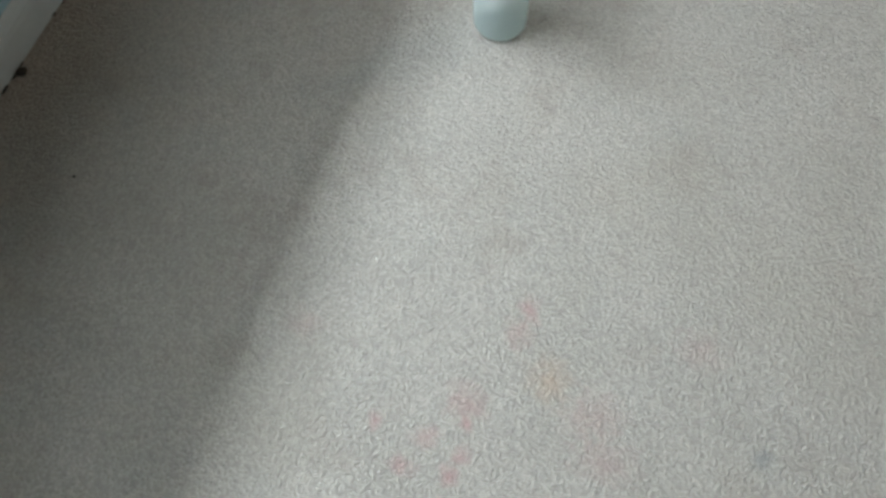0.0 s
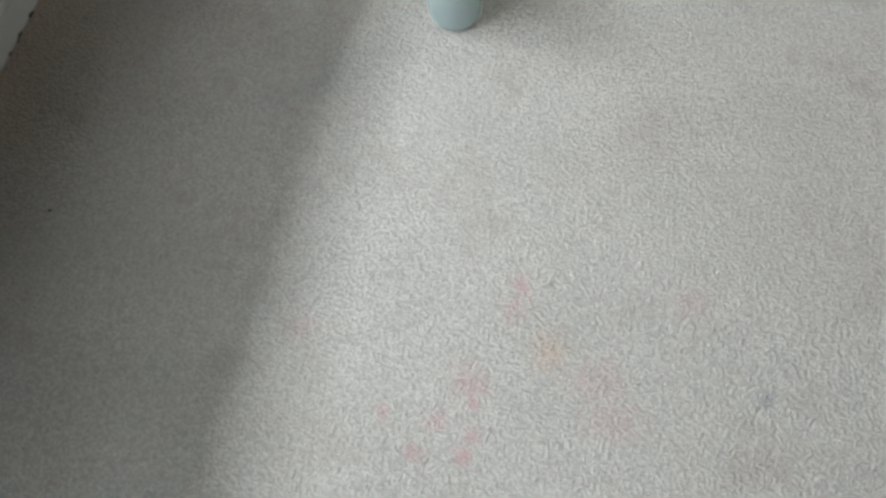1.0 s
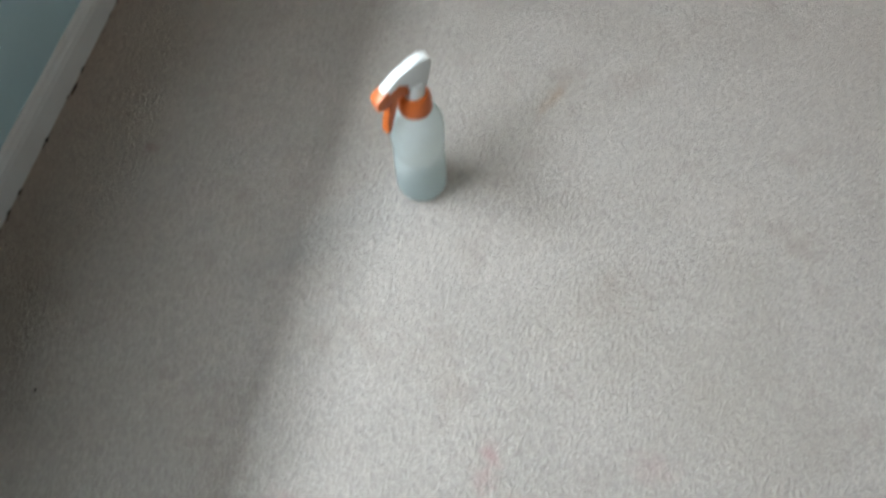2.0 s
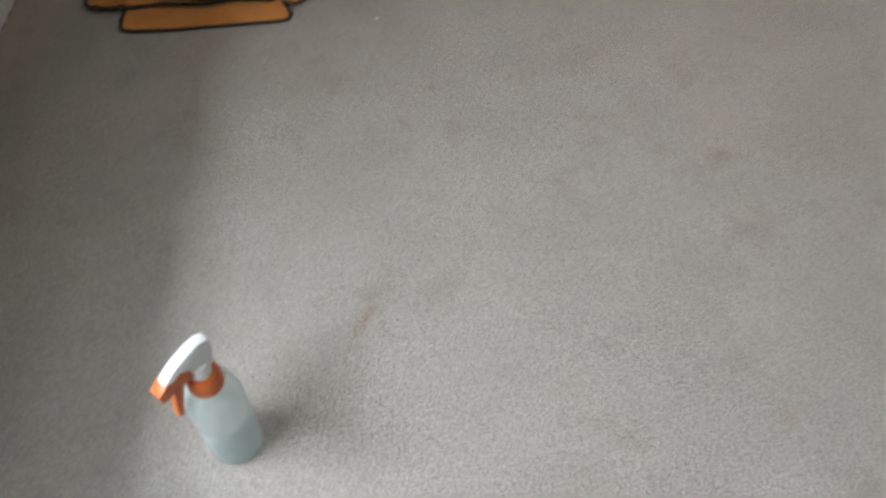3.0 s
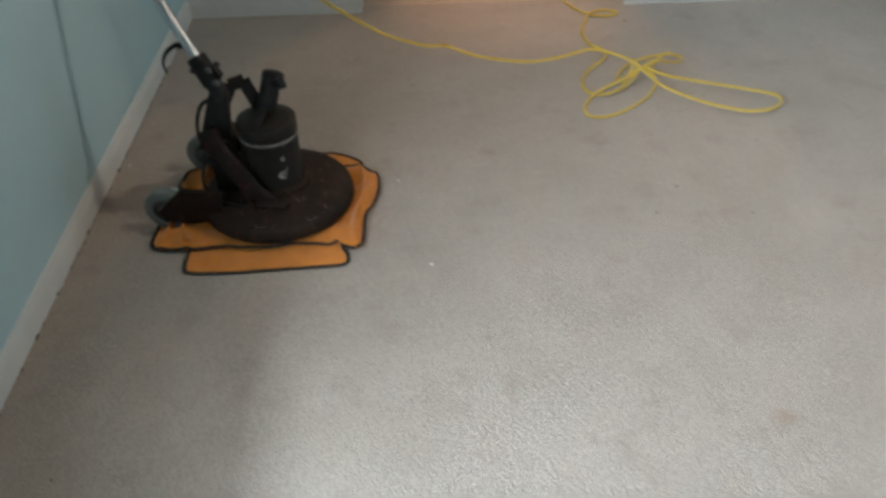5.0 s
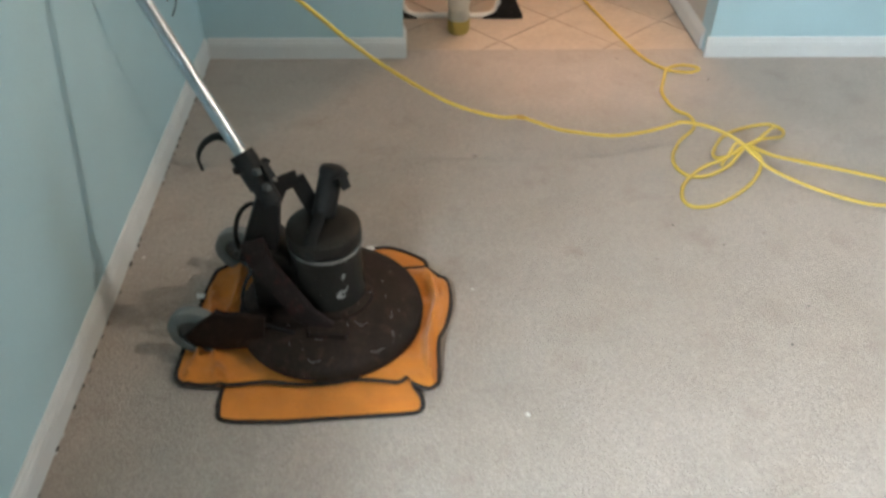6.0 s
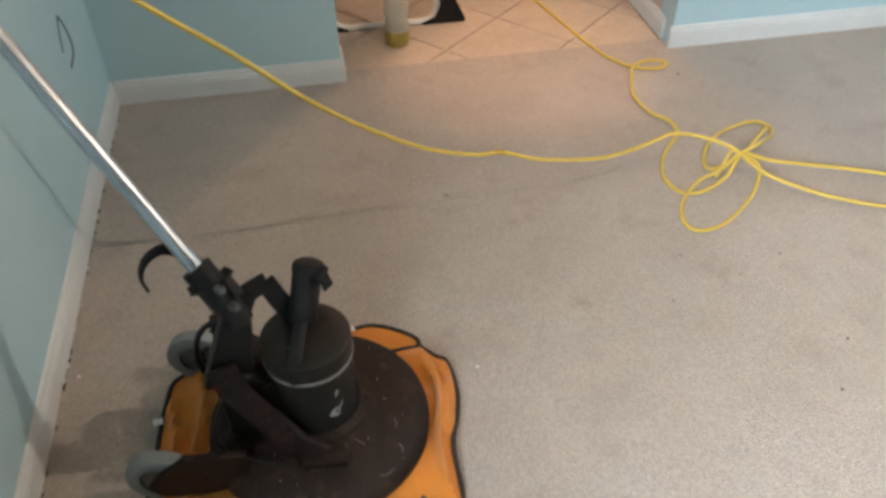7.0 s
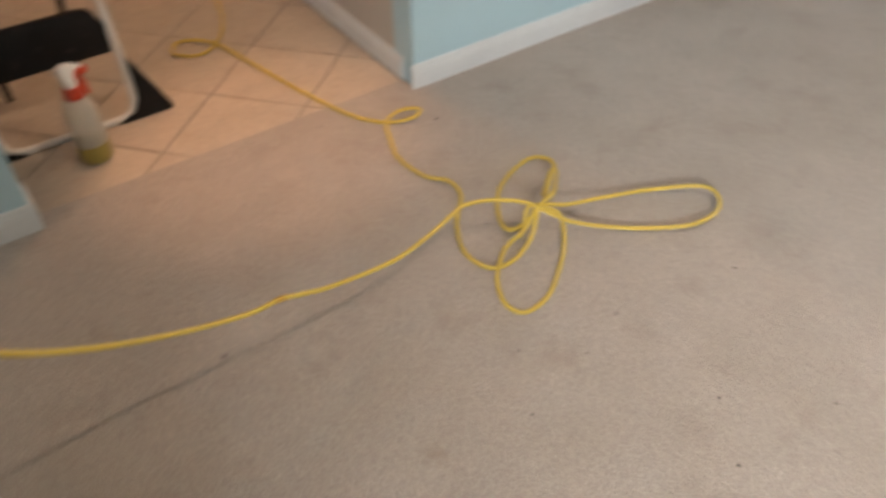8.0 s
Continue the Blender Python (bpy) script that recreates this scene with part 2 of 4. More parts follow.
M_dirt = material("dark_fluff", (0.035, 0.032, 0.03), 0.95)
M_glow = material("lamp_glass", (0.9, 0.88, 0.84), 0.4)
M_glass = material("window_glass", (1, 1, 1), 0.02, vary=0.0, bump=0.0, Transmission_Weight=1.0)


# ---- mesh helpers ----
def mesh_of(name, bm, mat, smooth=False):
    bmesh.ops.recalc_face_normals(bm, faces=bm.faces)
    me = bpy.data.meshes.new(name)
    bm.to_mesh(me)
    bm.free()
    me.materials.append(mat)
    if smooth:
        me.shade_smooth()
        me.set_sharp_from_angle(angle=radians(38))
    return me


def part(name, bm, mat, parent=None, label="", smooth=True):
    ob = new(name, mesh_of(name, bm, mat, smooth))
    if parent:
        ob.parent = parent
    if label:
        tagged(ob, label)
    return ob


def thing(name, place, label, category, group="", turn=0):
    ob = new(name)
    ob.empty_display_size = 0.1
    ob.matrix_world = pose(*place, 0, 0, turn)
    return tagged(ob, label, category, group)


def box(bm, x0, x1, y0, y1, z0, z1, bevel=0.0):
    geo = bmesh.ops.create_cube(bm, size=1)
    bmesh.ops.scale(bm, vec=(x1 - x0, y1 - y0, z1 - z0), verts=geo["verts"])
    bmesh.ops.translate(bm, vec=((x0 + x1) / 2, (y0 + y1) / 2, (z0 + z1) / 2), verts=geo["verts"])
    if bevel:
        edges = {e for v in geo["verts"] for e in v.link_edges}
        bmesh.ops.bevel(bm, geom=list(edges), offset=bevel, segments=2, affect="EDGES", profile=0.6)
    return bm


def lathe(bm, rows, segs=48, m=None):
    """Turns rows of (radius, height) round the z axis."""
    rings = []
    for r, z in rows:
        if r < 1e-5:
            rings.append([bm.verts.new((0, 0, z))])
        else:
            rings.append([bm.verts.new((r * math.cos(2 * math.pi * k / segs), r * math.sin(2 * math.pi * k / segs), z)) for k in range(segs)])
    for a, b in zip(rings, rings[1:]):
        for k in range(segs):
            q = [a[k % len(a)], a[(k + 1) % len(a)], b[(k + 1) % len(b)], b[k % len(b)]]
            q = list(dict.fromkeys(q))
            if len(q) > 2:
                bm.faces.new(q)
    if m is not None:
        bmesh.ops.transform(bm, matrix=m, verts=[v for ring in rings for v in ring])
    return bm


def smooth_line(points, steps=8, closed=False):
    """A Catmull-Rom line through the points."""
    P = [Vector(p) for p in points]
    n = len(P)
    out = []
    for i in range(n if closed else n - 1):
        a, b, c, d = (P[(i + k) % n] if closed else P[min(max(i + k, 0), n - 1)] for k in (-1, 0, 1, 2))
        for s in range(steps):
            t = s / steps
            out.append(0.5 * (2 * b + (c - a) * t + (2 * a - 5 * b + 4 * c - d) * t * t + (3 * b - a - 3 * c + d) * t ** 3))
    if not closed:
        out.append(P[-1])
    return out


def sweep(bm, line, rx, ry=None, segs=10, closed=False, up=(0, 0, 1)):
    """A round or oval bar along a line."""
    ry = ry or rx
    n = len(line)
    rings = []
    side = None
    for i, p in enumerate(line):
        a = line[(i - 1) % n] if closed or i else p
        b = line[(i + 1) % n] if closed or i < n - 1 else p
        d = (b - a).normalized()
        if side is None:
            side = d.cross(Vector(up))
            if side.length < 0.05:
                side = d.cross(Vector((1, 0, 0)))
        side = (side - d * side.dot(d)).normalized()
        top = side.cross(d).normalized()
        rings.append([bm.verts.new(p + side * rx * math.cos(2 * math.pi * k / segs) + top * ry * math.sin(2 * math.pi * k / segs)) for k in range(segs)])
    pairs = list(zip(rings, rings[1:])) + ([(rings[-1], rings[0])] if closed else [])
    for a, b in pairs:
        for k in range(segs):
            bm.faces.new((a[k], a[(k + 1) % segs], b[(k + 1) % segs], b[k]))
    if not closed:
        bm.faces.new(rings[0][::-1])
        bm.faces.new(rings[-1])
    return bm


def beam(bm, p, q, w, h, bevel=0.004, up=(0, 0, 1), w2=None):
    """A bevelled bar from p to q, w across and h thick, tapering to w2."""
    p, q = Vector(p), Vector(q)
    d = (q - p).normalized()
    s = d.cross(Vector(up)).normalized()
    u = s.cross(d)
    w2 = w2 or w
    vs = [bm.verts.new(o + s * a * ww / 2 + u * b * h / 2) for o, ww in ((p, w), (q, w2)) for a, b in ((-1, -1), (1, -1), (1, 1), (-1, 1))]
    fs = [bm.faces.new([vs[i] for i in f]) for f in ((0, 1, 2, 3), (4, 5, 6, 7), (0, 1, 5, 4), (1, 2, 6, 5), (2, 3, 7, 6), (3, 0, 4, 7))]
    if bevel:
        bmesh.ops.bevel(bm, geom=list({e for f in fs for e in f.edges}), offset=bevel, segments=2, affect="EDGES", profile=0.6)
    return bm


def prism(bm, outline, axis, lo, hi, bevel=0.0):
    """A flat shape given by its outline, pushed out along an axis (0, 1 or 2)."""
    def at(a, b, c):
        v = [a, b]
        v.insert(axis, c)
        return bm.verts.new(v)
    low, high = [at(a, b, lo) for a, b in outline], [at(a, b, hi) for a, b in outline]
    fs = [bm.faces.new(low), bm.faces.new(high)]
    n = len(low)
    for k in range(n):
        fs.append(bm.faces.new((low[k], low[(k + 1) % n], high[(k + 1) % n], high[k])))
    if bevel:
        bmesh.ops.bevel(bm, geom=list({e for f in fs[:2] for e in f.edges}), offset=bevel, segments=2, affect="EDGES", profile=0.6)
    return bm


# ---- the room ----
Y0, Y1, H = -5.0, 4.424, 2.44               # near wall, far wall face, ceiling
DL, DR, DH = 0.79, 2.062, 2.06              # opening to the hall
HX0, HY1, HT = -0.9, 7.6, 4.545             # hall: left wall, end wall, back of the dividing wall
RX, RY = 4.262, 4.10                        # corner where the far wall steps forward
XW = -0.014                                 # face of the long wall behind its baseboard


def structure(name, bm, mat, label, category, smooth=False):
    ob = new(name, mesh_of(name, bm, mat, smooth))
    return tagged(ob, label, category, kind="structure")


bm = bmesh.new()
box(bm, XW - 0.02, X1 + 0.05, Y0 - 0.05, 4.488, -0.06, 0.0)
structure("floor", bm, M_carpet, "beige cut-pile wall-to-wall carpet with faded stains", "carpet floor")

wy0, wy1, wz0, wz1 = WINDOW
bm = bmesh.new()
for a, b, c, d in ((Y0 - 0.15, wy0, 0, H), (wy1, Y1 + 0.12, 0, H), (wy0, wy1, 0, wz0), (wy0, wy1, wz1, H)):
    box(bm, XW - 0.15, XW, a, b, c, d)
structure("wall_west", bm, M_wall, "pale aqua painted wall with a window", "wall")
bm = bmesh.new()
box(bm, XW, DL, Y1, HT, 0, H)
box(bm, DR, X1 + 0.15, Y1, HT, 0, H)
box(bm, DL, DR, Y1, HT, DH, H)
structure("wall_north", bm, M_wall, "pale aqua painted wall with a wide opening to a tiled hall", "wall")
bm = bmesh.new()
box(bm, RX, X1, RY, Y1, 0, H)
structure("wall_north_return", bm, M_wall, "pale aqua painted wall projecting into the room", "wall")
# this wall's window opening is added to house the fill lamp
bm = bmesh.new()
ey0, ey1, ez0, ez1 = EAST
for a, b, c, d in ((Y0 - 0.15, ey0, 0, H), (ey1, Y1, 0, H), (ey0, ey1, 0, ez0), (ey0, ey1, ez1, H)):
    box(bm, X1, X1 + 0.15, a, b, c, d)
structure("wall_east", bm, M_wall, "pale aqua painted wall with a window", "wall")
# unseen slab added above the window to shut out the high sky
bm = bmesh.new()
box(bm, XW - 1.1, XW - 0.15, Y0 - 0.5, HT + 0.5, 3.12, 3.22)
structure("eave_sky_blocker", bm, M_eave, "unseen dark eave slab added outside to block high sky", "eave")
bm = bmesh.new()
box(bm, XW, X1, Y0 - 0.15, Y0, 0, H)
structure("wall_south", bm, M_wall, "pale aqua painted plain wall", "wall")
# out of view; its dark colour holds back bounce onto the floor
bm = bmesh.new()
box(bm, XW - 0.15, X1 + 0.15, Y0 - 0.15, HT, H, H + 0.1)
structure("ceiling", bm, M_ceiling, "unseen textured ceiling, coloured dark to cut bounce light", "ceiling")

# hall shell
bm = bmesh.new()
box(bm, DR + 0.003, DR + 0.12, HT, HY1, 0, H)
structure("wall_hall_east", bm, M_hallwall, "greige painted hall wall", "wall")
bm = bmesh.new()
box(bm, HX0 - 0.12, HX0, HT, HY1, 0, H)
structure("wall_hall_west", bm, M_hallwall, "greige painted hall wall", "wall")
bm = bmesh.new()
box(bm, HX0 - 0.12, DR + 0.12, HY1, HY1 + 0.12, 0, H)
structure("wall_hall_north", bm, M_hallwall, "greige painted hall end wall", "wall")
# out of view, same darkened colour as the room's ceiling
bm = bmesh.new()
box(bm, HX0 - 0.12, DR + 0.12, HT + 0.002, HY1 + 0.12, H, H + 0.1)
structure("ceiling_hall", bm, M_ceiling, "unseen hall ceiling, coloured dark to cut bounce light", "ceiling")

# white door standing open beside the step in the far wall
leaf = thing("door_1", (RX, 4.228, 0), "plain white painted door standing wide open", "door")
tagged(leaf, kind="structure")
bm = bmesh.new()
box(bm, -0.806, -0.004, -0.019, 0.019, 0.010, 2.03, 0.006)
part("door_leaf", bm, M_white, leaf, smooth=False)
for z in (0.25, 1.05, 1.80):
    bm = bmesh.new()
    lathe(bm, ((0, -0.045), (0.006, -0.045), (0.006, 0.045), (0, 0.045)), 12, Matrix.Translation((-0.006, -0.025, z)))
    part("hinge", bm, M_steel, leaf)

# windows in the long walls; the east one is unseen, added for fill
def window(name, x, side, span):
    """A framed pane in a wall whose room face is at x; side is -1 where the room lies towards +x."""
    y0, y1, z0, z1 = span
    win = thing(name, (x, 0, 0), "white framed window with a plain glass pane", "window")
    tagged(win, kind="structure")
    bm = bmesh.new()
    for a, b, c, d in ((y0, y0 + 0.05, z0, z1), (y1 - 0.05, y1, z0, z1), (y0 + 0.05, y1 - 0.05, z0, z0 + 0.05), (y0 + 0.05, y1 - 0.05, z1 - 0.05, z1)):
        box(bm, *sorted((side * 0.13, side * 0.09)), a, b, c, d, 0.004)
    part("window_frame", bm, M_white, win, smooth=False)
    bm = bmesh.new()
    box(bm, *sorted((side * 0.114, side * 0.110)), y0 + 0.05, y1 - 0.05, z0 + 0.05, z1 - 0.05)
    pane = part("pane", bm, M_glass, win, smooth=False)
    pane.visible_shadow = False
    bm = bmesh.new()
    box(bm, *sorted((side * 0.15, side * -0.02)), y0 - 0.03, y1 + 0.03, z0 - 0.025, z0, 0.005)
    part("window_sill", bm, M_white, win, smooth=False)


window("window_1", XW, -1, WINDOW)
# unseen, added round the east fill lamp
window("fill_window", X1, 1, EAST)


# ---- baseboards ----
def baseboard(name, x0, y0, x1, y1, nx, ny, ext0=0.0, ext1=0.0):
    """Moulded board from (x0, y0) to (x1, y1), standing out towards (nx, ny)."""
    prof = ((0, 0), (0.014, 0), (0.014, 0.055), (0.0125, 0.060), (0.0125, 0.066), (0.009, 0.073), (0.007, 0.082), (0.003, 0.087), (0, 0.087))
    d = Vector((x1 - x0, y1 - y0, 0)).normalized()
    bm = bmesh.new()
    n = max(2, int((Vector((x1, y1)) - Vector((x0, y0))).length / 0.05))
    rings = []
    for k in range(n + 1):
        t = k / n
        p = Vector((x0 + (x1 - x0) * t, y0 + (y1 - y0) * t, 0))
        w = 0.0008 * noise.noise(p * 9)
        rings.append([bm.verts.new(p + Vector((nx * (a + (w if a else 0)), ny * (a + (w if a else 0)), z + (0.001 * noise.noise(p * 23 + Vector((0, 0, 5))) if z else 0)))) for a, z in prof])
    for a, b in zip(rings, rings[1:]):
        for k in range(len(prof)):
            bm.faces.new((a[k], a[(k + 1) % len(prof)], b[(k + 1) % len(prof)], b[k]))
    bm.faces.new(rings[0])
    bm.faces.new(rings[-1])
    return structure(name, bm, M_white, "white painted moulded baseboard, scuffed along the carpet", "baseboard")


baseboard("baseboard_west", XW, Y0, XW, Y1, 1, 0)
baseboard("baseboard_north_1", XW + 0.014, Y1, DL + 0.012, Y1, 0, -1)
baseboard("baseboard_north_2", DR - 0.012, Y1, RX - 0.014, Y1, 0, -1)
baseboard("baseboard_return_1", RX, RY - 0.012, RX, Y1, -1, 0)
baseboard("baseboard_return_2", RX, RY, X1, RY, 0, -1)
baseboard("baseboard_hall", DR + 0.003, 4.49, DR + 0.003, HY1, -1, 0)
baseboard("baseboard_jamb", DL, Y1 + 0.003, DL, HT, 1, 0)
baseboard("baseboard_east", X1, Y0, X1, RY - 0.014, -1, 0)
baseboard("baseboard_south", XW + 0.014, Y0, X1 - 0.014, Y0, 0, 1)


# ---- lamps on the ceilings ----
def ceiling_light(x, y, place):
    lamp = thing("ceiling_light", (x, y, H), "round white ceiling lamp with a shallow metal pan", "ceiling lamp", "ceiling lamps")
    bm = bmesh.new()
    lathe(bm, ((0, -0.001), (0.15, -0.001), (0.15, -0.03), (0.14, -0.035), (0.06, -0.045), (0.0, -0.045)), 40)
    part("pan", bm, M_whiteplastic, lamp)
    bm = bmesh.new()
    lathe(bm, ((0, -0.045), (0.022, -0.046), (0.022, -0.11), (0.0, -0.112)), 24)
    part("socket", bm, M_whiteplastic, lamp)
    return lamp


ceiling_light(LAMP[0], LAMP[1], LAMP)
ceiling_light(HALL_LAMP[0], HALL_LAMP[1], HALL_LAMP)
can = thing("recessed_downlight", (DOWNLIGHT[0], DOWNLIGHT[1], H), "small round recessed downlight with a white trim ring", "ceiling lamp")
bm = bmesh.new()
lathe(bm, ((0.045, -0.001), (0.075, -0.001), (0.073, -0.006), (0.050, -0.010), (0.045, -0.006), (0.045, -0.001)), 40)
part("trim_ring", bm, M_whiteplastic, can)
bm = bmesh.new()
lathe(bm, ((0, -0.002), (0.044, -0.002), (0.040, -0.007), (0, -0.009)), 32)
part("lamp_lens", bm, M_glow, can, "frosted lamp face")


# ---- floor machine ----
CX, CY = 0.60, 2.888
machine = thing("floor_buffer", (CX, CY, 0), "old black rotary floor buffer with steel handle, standing on orange towels", "floor machine")


def mp(name, bm, mat, label="", smooth=True, parent=None):
    """Adds a machine part built in room coordinates."""
    bmesh.ops.translate(bm, vec=(-CX, -CY, 0), verts=bm.verts)
    return part(name, bm, mat, parent or machine, label, smooth)


C = Matrix.Translation((CX, CY, 0))
bm = bmesh.new()
lathe(bm, ((0, 0.014), (0.215, 0.014), (0.222, 0.02), (0.222, 0.045), (0, 0.045)), 64, C)
mp("pad", bm, M_black, "dark scrubbing pad under the housing")
bm = bmesh.new()
lathe(bm, ((0, 0.046), (0.225, 0.042), (0.234, 0.032), (0.240, 0.036), (0.2415, 0.050), (0.238, 0.066), (0.228, 0.078), (0.205, 0.088), (0.170, 0.097),
           (0.135, 0.104), (0.112, 0.109), (0.102, 0.113), (0, 0.113)), 96, C)
mp("base_housing", bm, M_housing, "round dirty brown-black metal housing with scratches")
bm = bmesh.new()
lathe(bm, ((0, 0.112), (0.094, 0.112), (0.092, 0.122), (0.0885, 0.128), (0.0880, 0.200), (0.0875, 0.276), (0.0905, 0.279), (0.0905, 0.289), (0.083, 0.291), (0, 0.291)), 64, C)
mp("motor_body", bm, M_motor, "black painted motor with chipped paint")
bm = bmesh.new()
lathe(bm, ((0, 0.292), (0.084, 0.292), (0.0905, 0.296), (0.0915, 0.300), (0.0912, 0.325), (0.0900, 0.3295), (0.0870, 0.3315), (0.05, 0.3330), (0, 0.3335)), 64, C)
mp("motor_cap", bm, M_motor)
bm = bmesh.new()
lathe(bm, ((0.0905, 0.2795), (0.0918, 0.281), (0.0918, 0.287), (0.0905, 0.2885), (0.089, 0.284), (0.0905, 0.2795)), 64, C)
mp("seam_ring", bm, M_ring, "worn metal ring under the cap")
def chip(ang, z, tall, wide, lean):
    """A ragged patch of bare metal on the motor's side."""
    bm = bmesh.new()
    n, rim = 9, []
    for k in range(n):
        a = 2 * math.pi * k / n
        r = 1 + 0.45 * noise.noise(Vector((5 * math.cos(a), 5 * math.sin(a), 40 * ang + 9 * z)))
        u, v = wide * r * math.cos(a), tall * r * math.sin(a)
        t = ang + (u + lean * v) / 0.0885
        rim.append(bm.verts.new((CX + 0.0891 * math.cos(t), CY + 0.0891 * math.sin(t), z + v)))
    low = [bm.verts.new((CX + (v.co.x - CX) * 0.992, CY + (v.co.y - CY) * 0.992, v.co.z)) for v in rim]
    bm.faces.new(rim)
    for k in range(n):
        bm.faces.new((rim[k], rim[(k + 1) % n], low[(k + 1) % n], low[k]))
    mp("paint_chip", bm, M_plate)


for row in ((-1.18, 0.176, 0.012, 0.006, 0.5), (-1.04, 0.180, 0.008, 0.0035, -0.4), (-0.96, 0.186, 0.011, 0.0028, 0.6), (-1.10, 0.166, 0.004, 0.011, 0.0), (-1.02, 0.230, 0.009, 0.0035, 0.3)):
    chip(*row)

# bolted flange at the motor's foot
bm = bmesh.new()
lathe(bm, ((0.094, 0.108), (0.112, 0.109), (0.112, 0.119), (0.100, 0.124), (0.0935, 0.128), (0.0935, 0.110), (0.094, 0.108)), 64, C)
mp("motor_flange", bm, M_housing, "grimy flange at the motor's foot")
for k in range(6):
    a = -2.2 + k * math.pi / 3
    bm = bmesh.new()
    lathe(bm, ((0, 0.118), (0.0085, 0.118), (0.0085, 0.126), (0.007, 0.128), (0, 0.128)), 6, Matrix.Translation((CX + 0.105 * math.cos(a), CY + 0.105 * math.sin(a), 0)))
    mp("flange_bolt", bm, M_housing)


def dome(r):
    """Height of the housing at a distance from its axis."""
    rows = ((0.112, 0.109), (0.135, 0.104), (0.170, 0.097), (0.205, 0.088), (0.228, 0.078), (0.238, 0.066))
    for (a, b), (c, d) in zip(rows, rows[1:]):
        if r <= c:
            return b + (d - b) * (r - a) / (c - a)
    return 0.066


random.seed(11)
for k in range(10):
    a0, r0 = random.uniform(-1.9, 1.2), random.uniform(0.125, 0.215)
    da, dr = random.uniform(-0.16, 0.16), random.uniform(-0.02, 0.02)
    line = []
    for j in range(6):
        a, r = a0 + da * j / 5, r0 + dr * j / 5 + 0.004 * math.sin(j)
        line.append(Vector((CX + r * math.cos(a), CY + r * math.sin(a), dome(r) + 0.0003)))
    bm = bmesh.new()
    sweep(bm, smooth_line(line, 3), random.uniform(0.0004, 0.0009), 0.0005, 6)
    mp("scratch", bm, M_ring)

for k in range(9):
    a, r = random.uniform(-2.3, 1.0), random.uniform(0.125, 0.225)
    bm = bmesh.new()
    bmesh.ops.create_icosphere(bm, subdivisions=1, radius=random.uniform(0.0010, 0.0018))
    bmesh.ops.scale(bm, vec=(1.3, 1.0, 0.4), verts=bm.verts)
    bmesh.ops.translate(bm, vec=(CX + r * math.cos(a), CY + r * math.sin(a), dome(r) + 0.0006), verts=bm.verts)
    mp("paint_fleck", bm, M_plate)

# switch box and plug standing on the cap
bm = bmesh.new()
sweep(bm, [Vector((0.598, 2.925, 0.330)), Vector((0.606, 2.945, 0.365)), Vector((0.615, 2.968, 0.400)), Vector((0.622, 2.982, 0.420))], 0.029, 0.031, 20)
lathe(bm, ((0, -0.012), (0.031, -0.012), (0.0335, -0.006), (0.0335, 0.004), (0.029, 0.013), (0.018, 0.018), (0, 0.019)), 20, Matrix.Translation((0.623, 2.984, 0.420)) @ pose(0, 0, 0, -25, 14, 0))
mp("switch_tower", bm, M_black)
bm = bmesh.new()
beam(bm, (0.618, 2.972, 0.405), (0.652, 2.952, 0.428), 0.042, 0.012, 0.004)
beam(bm, (0.648, 2.954, 0.428), (0.658, 2.945, 0.396), 0.026, 0.006, 0.002)
mp("switch_cover", bm, M_black)
bm = bmesh.new()
sweep(bm, smooth_line(((0.575, 2.800, 0.290), (0.577, 2.815, 0.334), (0.588, 2.870, 0.347), (0.600, 2.930, 0.350), (0.605, 2.968, 0.325), (0.606, 2.982, 0.29)), 6), 0.014, 0.004, 10)
mp("strap", bm, M_black, "flat strap over the motor cap")

# yoke that carries the handle
AXIS, PB = Vector((-0.5075, 0.4225, 0.778)).normalized(), Vector((0.4265, 2.917, 0.520))
A = PB - AXIS * 0.135
bm = bmesh.new()
for p, q, w in (((0.434, 2.838, 0.325), (0.452, 2.822, 0.268), 0.060), ((0.448, 2.824, 0.276), (0.552, 2.772, 0.140), 0.058), ((0.546, 2.774, 0.147), (0.606, 2.760, 0.102), 0.052)):
    beam(bm, p, q, w, 0.016, 0.005, up=(0, 1, 0))
mp("yoke_arm", bm, M_rust, "reddish-brown worn steel arm")
bm = bmesh.new()
beam(bm, (0.430, 2.965, 0.300), (0.52, 3.045, 0.096), 0.046, 0.020, 0.005, up=(0, 1, 0))
mp("yoke_arm", bm, M_black)
bm = bmesh.new()
beam(bm, A + AXIS * 0.02, (0.435, 2.880, 0.235), 0.055, 0.050, 0.010, up=(0, 1, 0), w2=0.10)
mp("yoke_neck", bm, M_black)
bm = bmesh.new()
for p, q in (((0.452, 2.884, 0.325), (0.502, 2.942, 0.418)), ((0.497, 2.938, 0.416), (0.540, 2.962, 0.420)), ((0.536, 2.962, 0.421), (0.578, 2.944, 0.330))):
    beam(bm, p, q, 0.040, 0.009, 0.003, up=(0.3, -1, 0.4))
mp("carry_bracket", bm, M_black, "bent flat bracket behind the motor")
bm = bmesh.new()
box(bm, 0.415, 0.530, 2.835, 2.985, 0.098, 0.245, 0.022)
mp("gear_case", bm, M_motor)
bm = bmesh.new()
lathe(bm, ((0, -0.07), (0.046, -0.07), (0.052, -0.062), (0.052, 0.062), (0.046, 0.07), (0, 0.07)), 32, Matrix.Translation((0.455, 2.905, 0.235)) @ pose(0, 0, 0, 90, 0, 10))
mp("pivot_drum", bm, M_motor)
bm = bmesh.new()
